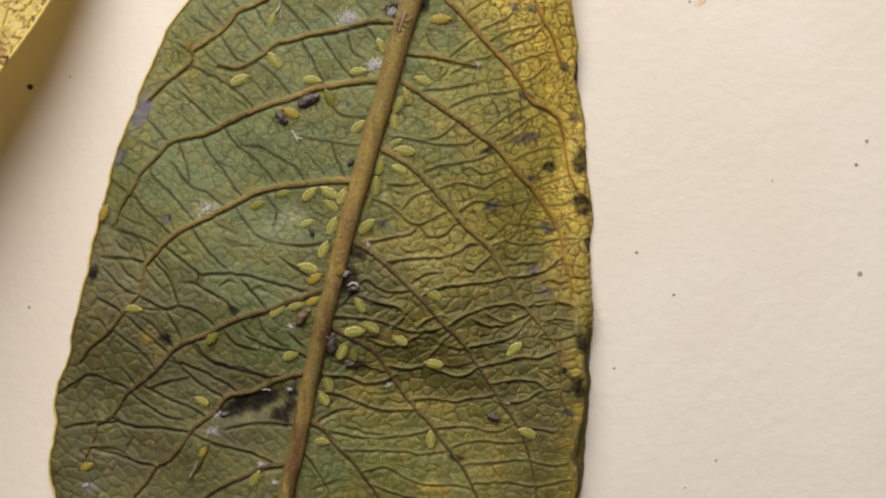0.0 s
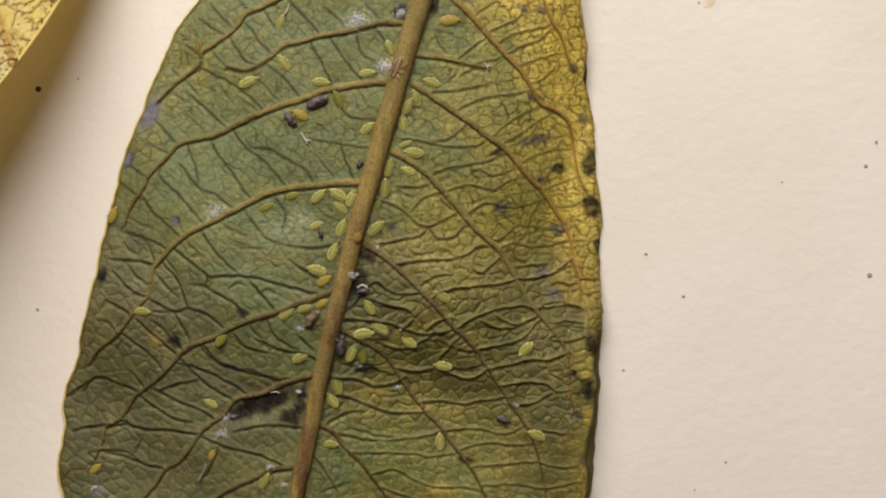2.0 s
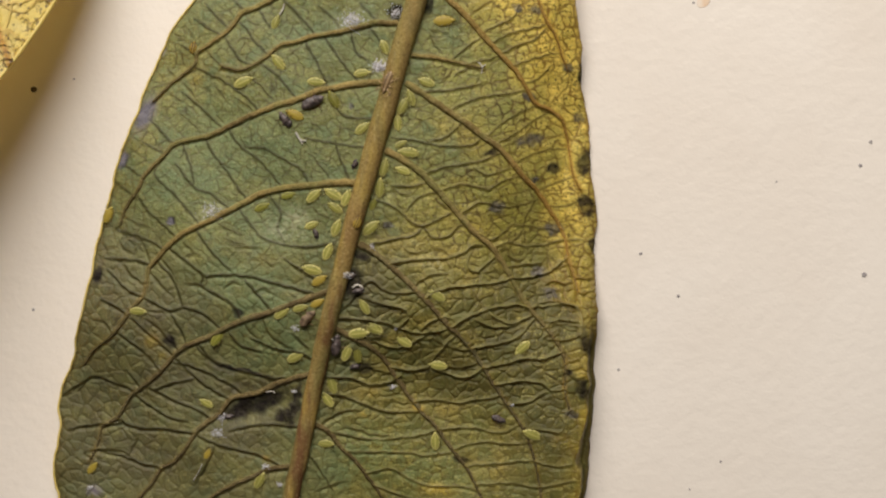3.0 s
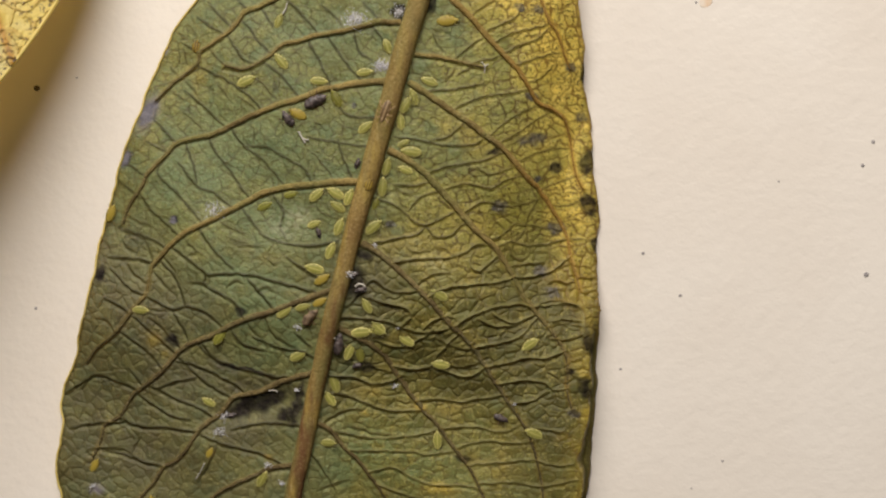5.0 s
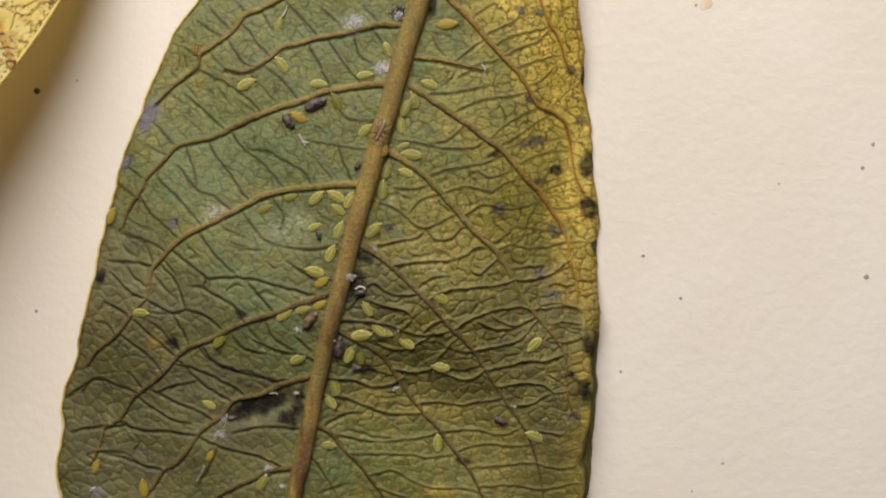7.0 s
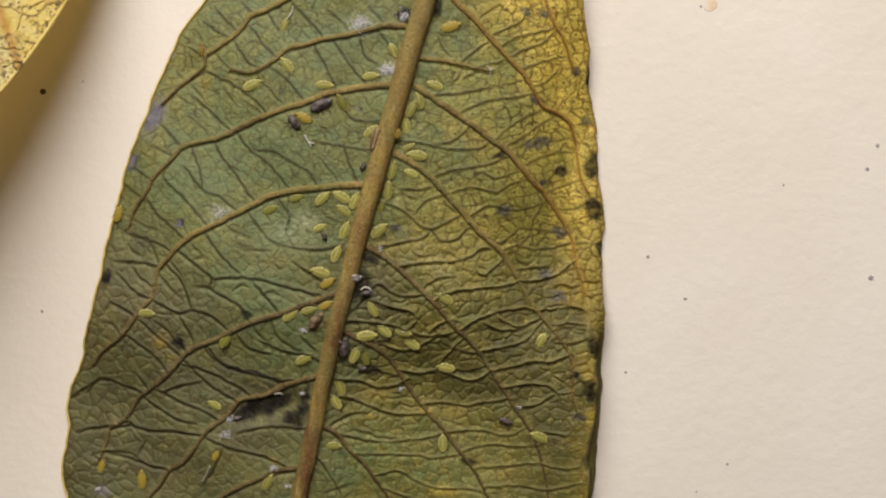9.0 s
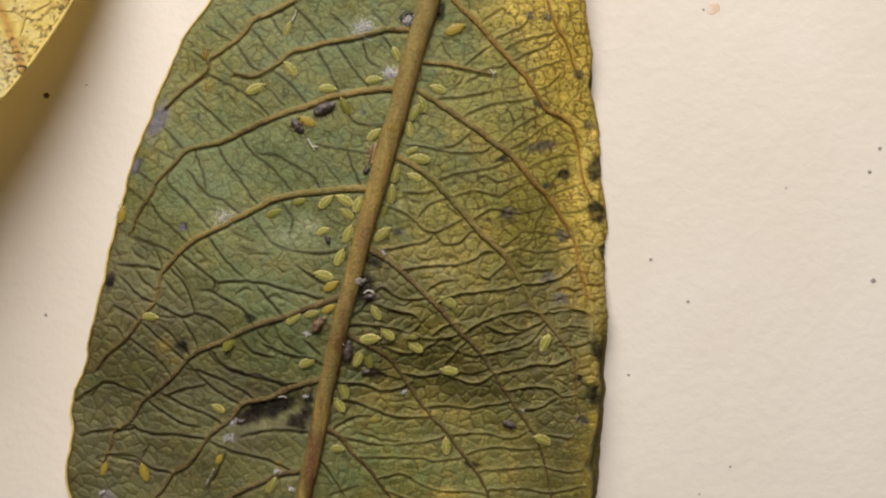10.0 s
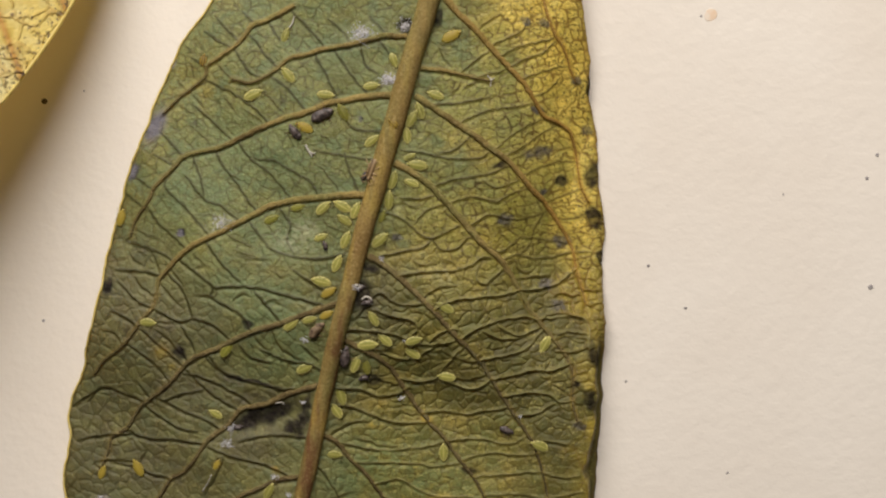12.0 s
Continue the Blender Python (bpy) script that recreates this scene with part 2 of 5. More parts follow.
def aphid_material(name, rim, middle, dark, stripe=0.0):
    """Pale rim, deeper middle; two stripes along the back where stripe is set."""
    n = Nodes(name)
    split = n.add("ShaderNodeSeparateXYZ")
    n.put(n.coord, split.inputs[0])
    across = n.math("ABSOLUTE", split.outputs[1])
    along = n.math("ABSOLUTE", split.outputs[0])
    outward = n.math("ADD", n.math("MULTIPLY", across, 1 / 0.35), n.math("MULTIPLY", n.math("MULTIPLY", along, along), 1 / (0.71 * 0.71 * MM)))
    random_tone = n.add("ShaderNodeObjectInfo").outputs["Random"]
    color = n.mix(n.span(outward, 0.62 * MM, 0.86 * MM), middle, rim)
    color = n.mix(n.span(across, 0.025 * MM, 0.07 * MM, 0.6, 0), color, rim)
    color = n.mix(n.span(random_tone, 0, 1, 0, 0.45), color, dark)
    rings = n.add("ShaderNodeTexWave", wave_type="BANDS", bands_direction="X")
    rings.inputs["Scale"].default_value, rings.inputs["Distortion"].default_value = 1300, 2.0
    n.put(n.coord, rings.inputs["Vector"])
    color = n.mix(n.math("MULTIPLY", rings.outputs["Fac"], 0.10), color, dark)
    if stripe:
        band = n.math("MULTIPLY", n.span(across, 0.05 * MM, 0.09 * MM), n.span(across, 0.15 * MM, 0.19 * MM, 1, 0))
        color = n.mix(n.math("MULTIPLY", band, stripe), color, dark)
    spot = n.span(n.cells(3600), 0.18, 0.30, 0.5, 0)
    color = n.mix(n.math("MULTIPLY", spot, n.span(n.noise(1500, 2), 0.5, 0.6)), color, dark)
    return n.finish(color, 0.38, n.bump(rings.outputs["Fac"], 0.004), 0.35, 0.28)


def plain_material(name, a, b, scale, rough=0.5, spec=0.4, bump=0.02):
    n = Nodes(name)
    fac = n.noise(scale, 4)
    return n.finish(n.mix(n.span(fac, 0.38, 0.62), a, b), rough, n.bump(fac, bump), spec)


PAPER, TABLE, BLADE, OLD_LEAF = paper_material(), table_material(), blade_material(), old_leaf_material()
MIDRIB = vein_material("midrib_skin", (0.350, 0.240, 0.078), (0.230, 0.152, 0.044), (0.110, 0.066, 0.022), 0.22)
VEIN = vein_material("vein_skin", (0.365, 0.268, 0.088), (0.245, 0.180, 0.056), (0.110, 0.074, 0.026))


def margin_material():
    n = Nodes("leaf_margin")
    color = n.mix(n.noise(900), (0.88, 0.74, 0.28), (0.78, 0.60, 0.14))
    color = n.mix(n.span(n.noise(150, 3), 0.62, 0.66), color, (0.05, 0.035, 0.02))
    color = n.mix(n.span(n.noise(1700, 3), 0.62, 0.68, 0, 0.5), color, (0.30, 0.20, 0.04))
    return n.finish(color, 0.5, n.bump(n.noise(2000), 0.05), 0.3, 0.3)


BROWN_VEIN = vein_material("brown_vein_skin", (0.205, 0.152, 0.058), (0.118, 0.084, 0.032), (0.060, 0.041, 0.018), 1.0, (0.170, 0.150, 0.062))
MARGIN = margin_material()
SKIN = {
    "pale": aphid_material("pale_aphid", (0.76, 0.69, 0.23), (0.40, 0.385, 0.085), (0.19, 0.185, 0.04)),
    "yellow": aphid_material("yellow_aphid", (0.54, 0.42, 0.08), (0.46, 0.34, 0.05), (0.36, 0.27, 0.04)),
    "olive": aphid_material("olive_aphid", (0.42, 0.40, 0.08), (0.26, 0.26, 0.04), (0.10, 0.085, 0.02)),
    "striped": aphid_material("striped_aphid", (0.58, 0.40, 0.06), (0.60, 0.44, 0.08), (0.09, 0.05, 0.015), 1.0),
    "brown": aphid_material("brown_aphid", (0.52, 0.37, 0.20), (0.36, 0.24, 0.11), (0.13, 0.078, 0.03), 0.8),
    "husk": plain_material("dark_husk", (0.035, 0.026, 0.024), (0.130, 0.098, 0.085), 2600, 0.45, 0.5, 0.06),
}
SKIN["brown_husk"] = plain_material("brown_husk", (0.085, 0.055, 0.032), (0.250, 0.175, 0.100), 2800, 0.55, 0.3, 0.08)
LIMB = plain_material("aphid_limb", (0.26, 0.23, 0.08), (0.18, 0.15, 0.05), 2000)
TAN_LIMB = plain_material("tan_limb", (0.50, 0.36, 0.20), (0.34, 0.22, 0.10), 2000)
DARK_LIMB = plain_material("dark_limb", (0.18, 0.10, 0.04), (0.10, 0.05, 0.02), 2000)
EYE = plain_material("aphid_eye", (0.03, 0.01, 0.008), (0.05, 0.015, 0.01), 2000, 0.25, 0.6)
WAX = plain_material("white_wax", (0.74, 0.72, 0.72), (0.52, 0.50, 0.52), 1800, 0.6)
CAST = plain_material("cast_skin", (0.60, 0.56, 0.48), (0.40, 0.36, 0.29), 2600, 0.6)
GREY_SPECK = plain_material("grey_speck", (0.26, 0.24, 0.24), (0.42, 0.39, 0.37), 2500, 0.8)
INK = plain_material("dark_speck", (0.035, 0.026, 0.020), (0.12, 0.085, 0.06), 4500, 0.6)

# ---- shapes ----


def mesh_of(name, points, faces, material, smooth=True):
    mesh = bpy.data.meshes.new(name)
    mesh.from_pydata([tuple(p) for p in np.asarray(points, float) * MM], [], faces)
    mesh.materials.append(material)
    if smooth:
        mesh.polygons.foreach_set("use_smooth", [True] * len(mesh.polygons))
    mesh.update()
    return mesh


def part(name, mesh, parent, label=""):
    ob = new(name, mesh)
    ob.parent = parent
    return tagged(ob, label)


def curve_through(points, per=8):
    """A smooth line through a few points (Catmull-Rom)."""
    p = np.array(points, float)
    p = np.vstack([2 * p[0] - p[1], p, 2 * p[-1] - p[-2]])
    t = np.linspace(0, 1, per, endpoint=False)[:, None]
    runs = [0.5 * (2 * b + (c - a) * t + (2 * a - 5 * b + 4 * c - d) * t ** 2 + (3 * b - a - 3 * c + d) * t ** 3) for a, b, c, d in zip(p, p[1:], p[2:], p[3:])]
    return np.vstack(runs + [p[-2:-1]])


def tube(line, radii, sides=8, flat=1.0):
    """Points and faces of a tapered tube along a line in space."""
    line, radii = np.asarray(line, float), np.asarray(radii, float)
    way = np.gradient(line, axis=0)
    way /= np.linalg.norm(way, axis=1)[:, None] + 1e-9
    side = np.cross(way, (0, 0, 1.0))
    side /= np.linalg.norm(side, axis=1)[:, None] + 1e-9
    up = np.cross(side, way)
    a = np.arange(sides) * 2 * np.pi / sides
    ring = line[:, None] + radii[:, None, None] * (np.cos(a)[None, :, None] * side[:, None] + flat * np.sin(a)[None, :, None] * up[:, None])
    faces = [(i * sides + j, i * sides + (j + 1) % sides, (i + 1) * sides + (j + 1) % sides, (i + 1) * sides + j) for i in range(len(line) - 1) for j in range(sides)]
    faces += [tuple(range(sides))[::-1], tuple((len(line) - 1) * sides + j for j in range(sides))]
    return ring.reshape(-1, 3), faces


MID, HOLLOW = (-6.902576, 0.260377, 0.00139, -2.3e-05), (-12.94, -11.37)


def midrib_x(y):
    """Where the midrib runs, in millimetres."""
    return MID[0] + y * (MID[1] + y * (MID[2] + y * MID[3]))


def step(a, b, x):
    t = np.clip((x - a) / (b - a), 0, 1)
    return t * t * (3 - 2 * t)


def blade_z(x, y):
    """The height of the arched blade over the paper, without veins, in millimetres."""
    x, y = np.asarray(x, float), np.asarray(y, float)
    v = x - midrib_x(y)
    left, right = np.minimum(v, 0), np.maximum(v, 0)
    z = 3.0 - 2.3 * np.tanh(0.0045 * left ** 2 / 2.3)
    z = z - 2.5 * np.tanh(0.014 * np.maximum(right - 2.5, 0) ** 2 * step(-10, 4, y) / 2.5)
    z = z - 1.0 * step(9, 15, v) * step(-9, 0, y)
    sag = step(-3.5, -11.5, y) + 0.35 * step(-10, -24, y)
    z = z - sag * (1.25 + 0.5 * step(0, 6, v) - 1.0 * step(8, 20, v))
    z = z - 0.38 * step(-0.2, -2.4, v) * np.exp(-((x - HOLLOW[0] + 0.8) / 3.2) ** 2 - ((y - HOLLOW[1] - 0.25 * (x - HOLLOW[0])) / 0.85) ** 2)
    return np.maximum(z + 0.18 * np.sin(0.55 * y + 0.5 * v) * step(1.5, 7, np.abs(v)), 0.35)


# ---- paper on a table ----


def sheet(name, w, h, top, thick, material, bevel=0.0):
    bm = bmesh.new()
    bmesh.ops.create_cube(bm, size=1.0, matrix=Matrix.Translation((0, 0, (top - thick / 2) * MM)) @ Matrix.Diagonal((w * MM, h * MM, thick * MM, 1)))
    if bevel:
        bmesh.ops.bevel(bm, geom=bm.edges[:], offset=bevel * MM, segments=2, affect="EDGES")
    mesh = bpy.data.meshes.new(name)
    bm.to_mesh(mesh)
    bm.free()
    mesh.materials.append(material)
    return new(name, mesh)


tagged(sheet("floor_tabletop", 600, 450, -0.3, 25, TABLE, 3), "plain grey tabletop under the paper sheet", "table", kind="structure")
tagged(sheet("paper_sheet", 297, 210, 0.0, 0.28, PAPER), "cream drawing paper sheet with dark specks", "paper", kind="structure")


def speck(at, size, seed, flat=0.35, name="speck", label="tiny dark speck of dirt on the paper", z=0.0, material=INK, category="speck"):
    rng = np.random.default_rng(seed)
    bm = bmesh.new()
    bmesh.ops.create_icosphere(bm, subdivisions=3, radius=size / 2 * MM)
    for v in bm.verts:
        v.co *= 1 + 0.35 * noise.noise(v.co / (size * MM) * 1.4 + Vector((seed, 0, 0)))
        v.co.z = v.co.z * flat
    mesh = bpy.data.meshes.new(name)
    bm.to_mesh(mesh)
    bm.free()
    mesh.materials.append(material)
    mesh.polygons.foreach_set("use_smooth", [True] * len(mesh.polygons))
    ob = new(name, mesh)
    ob.matrix_world = pose(at[0] * MM, at[1] * MM, (z + size * flat * 0.35) * MM, 0, 0, rng.uniform(0, 360))
    return tagged(ob, label, category, "specks on the paper")


for k, (at, size) in enumerate([((-30.09, 11.63), 0.46), ((30.75, -1.86), 0.48), ((30.42, 6.13), 0.36), ((14.36, -0.33), 0.30), ((17.10, -3.44), 0.30),
                                ((-30.09, -4.51), 0.30), ((31.21, 7.86), 0.34), ((20.24, -15.56), 0.24), ((18.21, 18.01), 0.24), ((24.30, 4.93), 0.18),
                                ((-27.15, 12.38), 0.20), ((17.96, -17.59), 0.18), ((12.75, -8.86), 0.26)]):
    speck(at, size * (0.9 if k < 1 else 0.75), k + 3, 0.2, material=INK if k < 1 else GREY_SPECK)

STAIN = plain_material("orange_stain", (0.78, 0.58, 0.40), (0.82, 0.72, 0.60), 900, 0.9, 0.1, 0.0)
speck((18.88, 18.13), 0.9, 77, 0.015, "stain", "faint orange stain on the paper", 0.0, STAIN, "stain")

# ---- the leaf's outline and veins ----
LEFT = [(-10.67, 31.15), (-13.88, 25.06), (-16.16, 20.69), (-17.74, 17.82), (-19.20, 16.00), (-20.27, 13.85), (-21.21, 11.83), (-21.78, 9.98), (-22.32, 8.63), (-23.06, 6.93), (-23.58, 5.32), (-23.94, 3.70),
        (-24.45, 1.99), (-24.88, 0.45), (-25.08, -1.18), (-25.49, -2.80), (-25.92, -4.83), (-26.55, -6.48), (-26.78, -8.16), (-27.65, -9.85), (-27.95, -11.50), (-27.78, -13.21), (-28.14, -14.77), (-28.24, -16.43), (-27.94, -18.18),
        (-27.17, -21.40), (-25.29, -26.32), (-21.06, -31.11), (-16.49, -33.84), (-14.93, -34.63)]
RIGHT = [(7.06, 28.12), (8.72, 22.25), (9.42, 17.91), (9.70, 16.34), (9.98, 13.95), (9.97, 11.94), (10.55, 8.91), (10.55, 6.64), (10.97, 3.75), (11.09, 1.69),
         (10.88, -0.37), (10.97, -2.42), (11.03, -4.84), (11.00, -6.44), (10.95, -8.60), (11.05, -9.90), (10.90, -11.50), (10.72, -13.10), (10.62, -14.80), (10.48, -16.40), (10.20, -18.10),
         (8.76, -21.85), (5.90, -25.84), (0.65, -30.14), (-7.56, -33.66), (-14.68, -34.63)]
TIP = (3.84, 37.64)

SIDE_VEINS = [
    # towards the green half
    (0.34, [(-11.43, 18.24), (-13.46, 17.17), (-14.39, 16.81), (-15.06, 15.91), (-15.86, 15.14), (-17.02, 14.40), (-17.69, 13.90), (-17.95, 13.06), (-19.64, 11.81), (-20.94, 10.51)]),
    (0.36, [(-3.28, 15.96), (-4.96, 15.96), (-6.08, 15.64), (-7.37, 15.38), (-9.40, 15.06), (-10.61, 14.67), (-11.74, 14.43), (-12.41, 13.86), (-13.21, 13.21), (-14.42, 12.69), (-15.86, 12.92)]),
    (0.44, [(-4.00, 11.80), (-5.76, 11.72), (-7.37, 11.46), (-8.98, 11.18), (-10.57, 10.53), (-12.18, 10.05), (-13.81, 9.43), (-15.47, 8.66), (-16.72, 8.08), (-18.35, 7.72), (-19.36, 7.40), (-20.15, 6.50), (-21.38, 5.29), (-22.02, 4.09), (-22.88, 2.88), (-23.31, 1.67)]),
    (0.44, [(-6.24, 4.68), (-8.16, 4.64), (-9.76, 4.44), (-11.39, 4.29), (-13.02, 3.86), (-14.23, 3.26), (-15.43, 2.61), (-17.03, 1.81), (-18.25, 1.25), (-19.51, 0.36), (-20.37, -0.57), (-21.12, -1.42), (-21.32, -2.39), (-21.59, -3.40), (-22.59, -4.61), (-23.66, -6.04), (-25.23, -7.30), (-26.06, -8.36)]),
    (0.46, [(-8.16, -3.00), (-9.56, -3.48), (-10.96, -4.00), (-12.57, -4.60), (-13.78, -4.89), (-15.45, -5.59), (-16.72, -6.26), (-17.97, -6.76), (-19.21, -7.46), (-20.26, -8.69), (-21.77, -9.99), (-22.66, -10.68), (-23.77, -12.28), (-24.83, -12.95), (-25.11, -13.93), (-25.71, -15.36)]),
    (0.46, [(-9.67, -8.98), (-11.51, -9.48), (-12.77, -10.09), (-14.03, -10.52), (-15.33, -10.81), (-16.12, -11.82), (-16.90, -12.45), (-17.87, -13.19), (-18.49, -14.21), (-19.35, -15.27), (-20.43, -15.92), (-21.27, -17.17), (-22.29, -18.31), (-23.30, -20.03)]),
    (0.40, [(-11.06, -15.65), (-12.57, -15.90), (-13.59, -16.35), (-14.81, -16.84), (-16.05, -17.47), (-16.98, -18.16), (-18.37, -19.40), (-19.79, -21.63)]),
    (0.40, [(-12.19, -20.75), (-14.03, -21.37), (-16.10, -22.84), (-18.11, -24.85)]),
    # towards the yellowed half
    (0.26, [(6.05, 20.08), (6.67, 17.71), (7.29, 16.15), (7.92, 15.20), (8.36, 14.04), (8.89, 12.89)]),
    (0.42, [(-0.56, 18.64), (0.44, 17.52), (1.44, 16.58), (2.65, 15.24), (3.86, 13.91), (4.88, 12.93), (5.69, 11.75), (6.53, 10.43), (7.59, 10.04), (8.45, 9.39), (8.89, 8.27), (9.11, 7.05), (9.40, 5.40), (9.98, 4.25)]),
    (0.28, [(-2.32, 13.68), (-0.96, 13.56), (0.24, 13.32), (1.44, 13.05), (2.65, 12.84)]),
    (0.46, [(-2.72, 11.72), (-1.56, 11.00), (-0.16, 10.04), (1.24, 9.08), (2.64, 8.05), (3.86, 7.19), (4.88, 6.05), (5.72, 5.07), (6.57, 4.28), (7.42, 3.12), (8.27, 1.89), (8.81, 0.66), (9.01, -0.58), (9.44, -2.01), (9.66, -3.03)]),
    (0.46, [(-4.16, 6.92), (-3.16, 6.40), (-1.76, 5.45), (-0.56, 4.21), (0.64, 2.85), (1.85, 1.45), (3.27, 0.20), (3.89, -0.61), (4.72, -1.99), (5.53, -3.42), (6.14, -4.27), (6.94, -5.24), (7.74, -6.28), (8.33, -7.24), (8.64, -8.44), (8.60, -10.05), (8.96, -11.46)]),
    (0.48, [(-6.08, 0.36), (-4.76, -0.44), (-3.36, -1.64), (-2.16, -2.80), (-1.16, -3.80), (-0.16, -4.97), (0.84, -6.02), (1.85, -7.05), (2.67, -8.28), (3.56, -9.68), (4.50, -11.10), (5.30, -12.30), (5.90, -13.31), (6.31, -14.52), (6.72, -16.15), (7.01, -18.20)]),
    (0.46, [(-7.78, -5.57), (-6.39, -6.39), (-5.20, -7.06), (-4.21, -8.06), (-3.42, -9.33), (-2.41, -10.79), (-1.39, -12.02), (-0.57, -12.88), (0.25, -14.06), (1.06, -15.07), (1.88, -16.28), (2.49, -17.48), (3.01, -18.88)]),
    (0.42, [(-9.66, -12.38), (-8.29, -13.21), (-7.50, -14.22), (-6.29, -15.49), (-5.49, -16.58), (-4.88, -17.42), (-4.19, -18.51), (-2.84, -20.93)]),
    (0.40, [(-11.56, -18.69), (-9.95, -20.36), (-7.95, -22.90), (-5.91, -25.80)]),
]

CROSS = []


def cross(*lines):
    """Thin ladder veins between the side veins."""
    CROSS.extend(lines)


cross([(-17.48, -6.92), (-16.59, -8.07), (-15.58, -8.48), (-13.94, -8.88), (-12.40, -9.28), (-11.50, -9.19)], [(-19.63, -8.07), (-18.02, -8.48), (-16.41, -9.22), (-14.81, -10.13)], [(-17.84, -9.30), (-19.68, -9.72), (-20.94, -10.14)], [(-27.33, -13.13), (-25.25, -12.79), (-23.35, -12.60)], [(-27.79, -10.68), (-26.06, -9.49)])
cross([(-17.74, 12.89), (-15.53, 11.79), (-14.22, 10.80), (-13.40, 10.07)], [(-15.09, 17.80), (-14.27, 16.97)], [(-17.93, 16.40), (-15.86, 15.14)], [(-17.12, 17.48), (-16.29, 16.57), (-15.38, 15.66)],
      [(-14.25, 15.74), (-13.43, 14.59), (-12.41, 13.69)], [(-13.26, 17.05), (-12.44, 15.74)], [(-15.54, 14.85), (-14.63, 13.54), (-13.73, 12.89)], [(-19.00, 14.62), (-17.73, 13.90)])
cross([(-11.23, 17.43), (-10.01, 16.12), (-9.32, 15.30)], [(-8.99, 17.21), (-7.77, 16.15), (-7.37, 15.46)], [(-5.96, 17.32), (-4.88, 16.12)], [(-18.80, 11.18), (-17.55, 10.15), (-16.10, 8.83)],
      [(-21.15, 9.28), (-19.57, 7.64)], [(-21.52, 7.52), (-19.95, 6.70)], [(-19.64, 11.81), (-20.78, 10.59), (-21.03, 9.16)], [(-13.09, 13.21), (-11.79, 12.15), (-10.90, 11.06), (-10.49, 10.53)])
cross([(-9.80, 14.51), (-8.99, 12.96), (-8.26, 11.46)], [(-8.59, 15.09), (-7.37, 13.26), (-6.24, 11.97)], [(-6.64, 15.25), (-6.32, 13.97), (-5.36, 13.24)], [(-5.36, 15.72), (-4.48, 14.52)],
      [(-15.35, 8.50), (-14.74, 7.45), (-13.42, 6.47), (-12.61, 5.66), (-11.71, 4.53)], [(-13.83, 7.20), (-12.60, 7.02), (-11.29, 6.21), (-10.16, 5.56), (-9.68, 4.76)],
      [(-17.13, 7.88), (-16.46, 6.66), (-15.47, 5.44), (-14.65, 4.22), (-14.15, 3.58)], [(-19.20, 6.01), (-18.08, 4.67), (-17.55, 4.23), (-16.57, 3.82), (-15.43, 2.93)])
cross([(-20.15, 6.30), (-20.75, 5.29), (-19.50, 4.07), (-18.59, 3.02), (-17.60, 1.97)], [(-9.96, 7.80), (-8.16, 7.48), (-6.56, 7.24), (-5.56, 7.08)], [(-18.66, 7.23), (-18.06, 5.69), (-17.88, 4.67)],
      [(-23.19, 6.12), (-21.80, 5.22)], [(-23.59, 4.71), (-22.11, 3.68)], [(-22.02, 3.89), (-21.18, 2.63), (-19.92, 1.57), (-19.09, 0.68)], [(-8.25, 10.94), (-7.37, 9.57), (-6.48, 9.24), (-5.16, 9.16)], [(-7.76, 7.64), (-7.36, 6.24), (-6.88, 5.24)])
cross([(-13.32, 1.00), (-11.79, 0.36), (-9.77, 0.12), (-7.76, 0.44)], [(-17.63, 1.25), (-16.77, 0.04), (-15.79, -1.00), (-15.14, -1.48)], [(-19.60, 0.04), (-18.27, -0.97), (-17.36, -1.65), (-17.15, -2.05), (-17.24, -2.65), (-16.13, -3.25), (-14.90, -4.05), (-14.59, -4.77)],
      [(-17.11, -1.93), (-15.38, -1.84), (-13.76, -2.00), (-12.17, -2.40), (-10.57, -2.84), (-9.28, -3.16)], [(-20.37, -1.09), (-19.54, -1.98), (-19.12, -2.78), (-18.71, -4.19)], [(-18.71, -4.19), (-17.48, -4.47), (-16.67, -5.03), (-15.95, -5.68)],
      [(-21.59, -3.40), (-20.36, -4.08), (-19.54, -4.40), (-18.63, -4.19)], [(-19.66, -4.48), (-18.95, -5.62), (-18.53, -6.59)])
cross([(-14.16, -2.16), (-12.96, -3.56), (-12.36, -4.28)], [(-23.52, 1.34), (-21.62, 0.77), (-20.02, -0.04)], [(-24.32, -0.69), (-22.46, -0.81), (-21.12, -1.09)], [(-24.17, -1.50), (-22.83, -2.79), (-21.59, -3.40)],
      [(-24.52, -3.60), (-23.00, -4.49)], [(-11.38, -0.68), (-9.76, -1.80), (-8.76, -2.28)], [(-12.41, 3.82), (-11.60, 2.45), (-11.80, 1.56), (-11.39, 0.44)], [(-14.63, 2.85), (-14.14, 2.13), (-13.20, 1.04)])
cross([(-17.50, -7.33), (-16.38, -8.11), (-14.35, -8.84), (-12.31, -9.23)], [(-19.02, -8.07), (-17.84, -9.30), (-16.63, -10.17), (-15.57, -10.80)], [(-21.56, -9.82), (-19.70, -10.79), (-18.06, -11.43), (-16.82, -12.21)],
      [(-22.47, -4.89), (-21.19, -6.03), (-19.93, -7.17)], [(-23.45, -6.03), (-21.65, -7.34), (-20.54, -8.57)], [(-22.89, -8.72), (-21.94, -9.99)], [(-26.52, -10.25), (-25.97, -9.49), (-25.09, -9.22), (-23.69, -9.78), (-22.30, -10.25)], [(-23.48, -12.60), (-21.86, -12.98), (-20.15, -13.01), (-17.87, -13.31)])
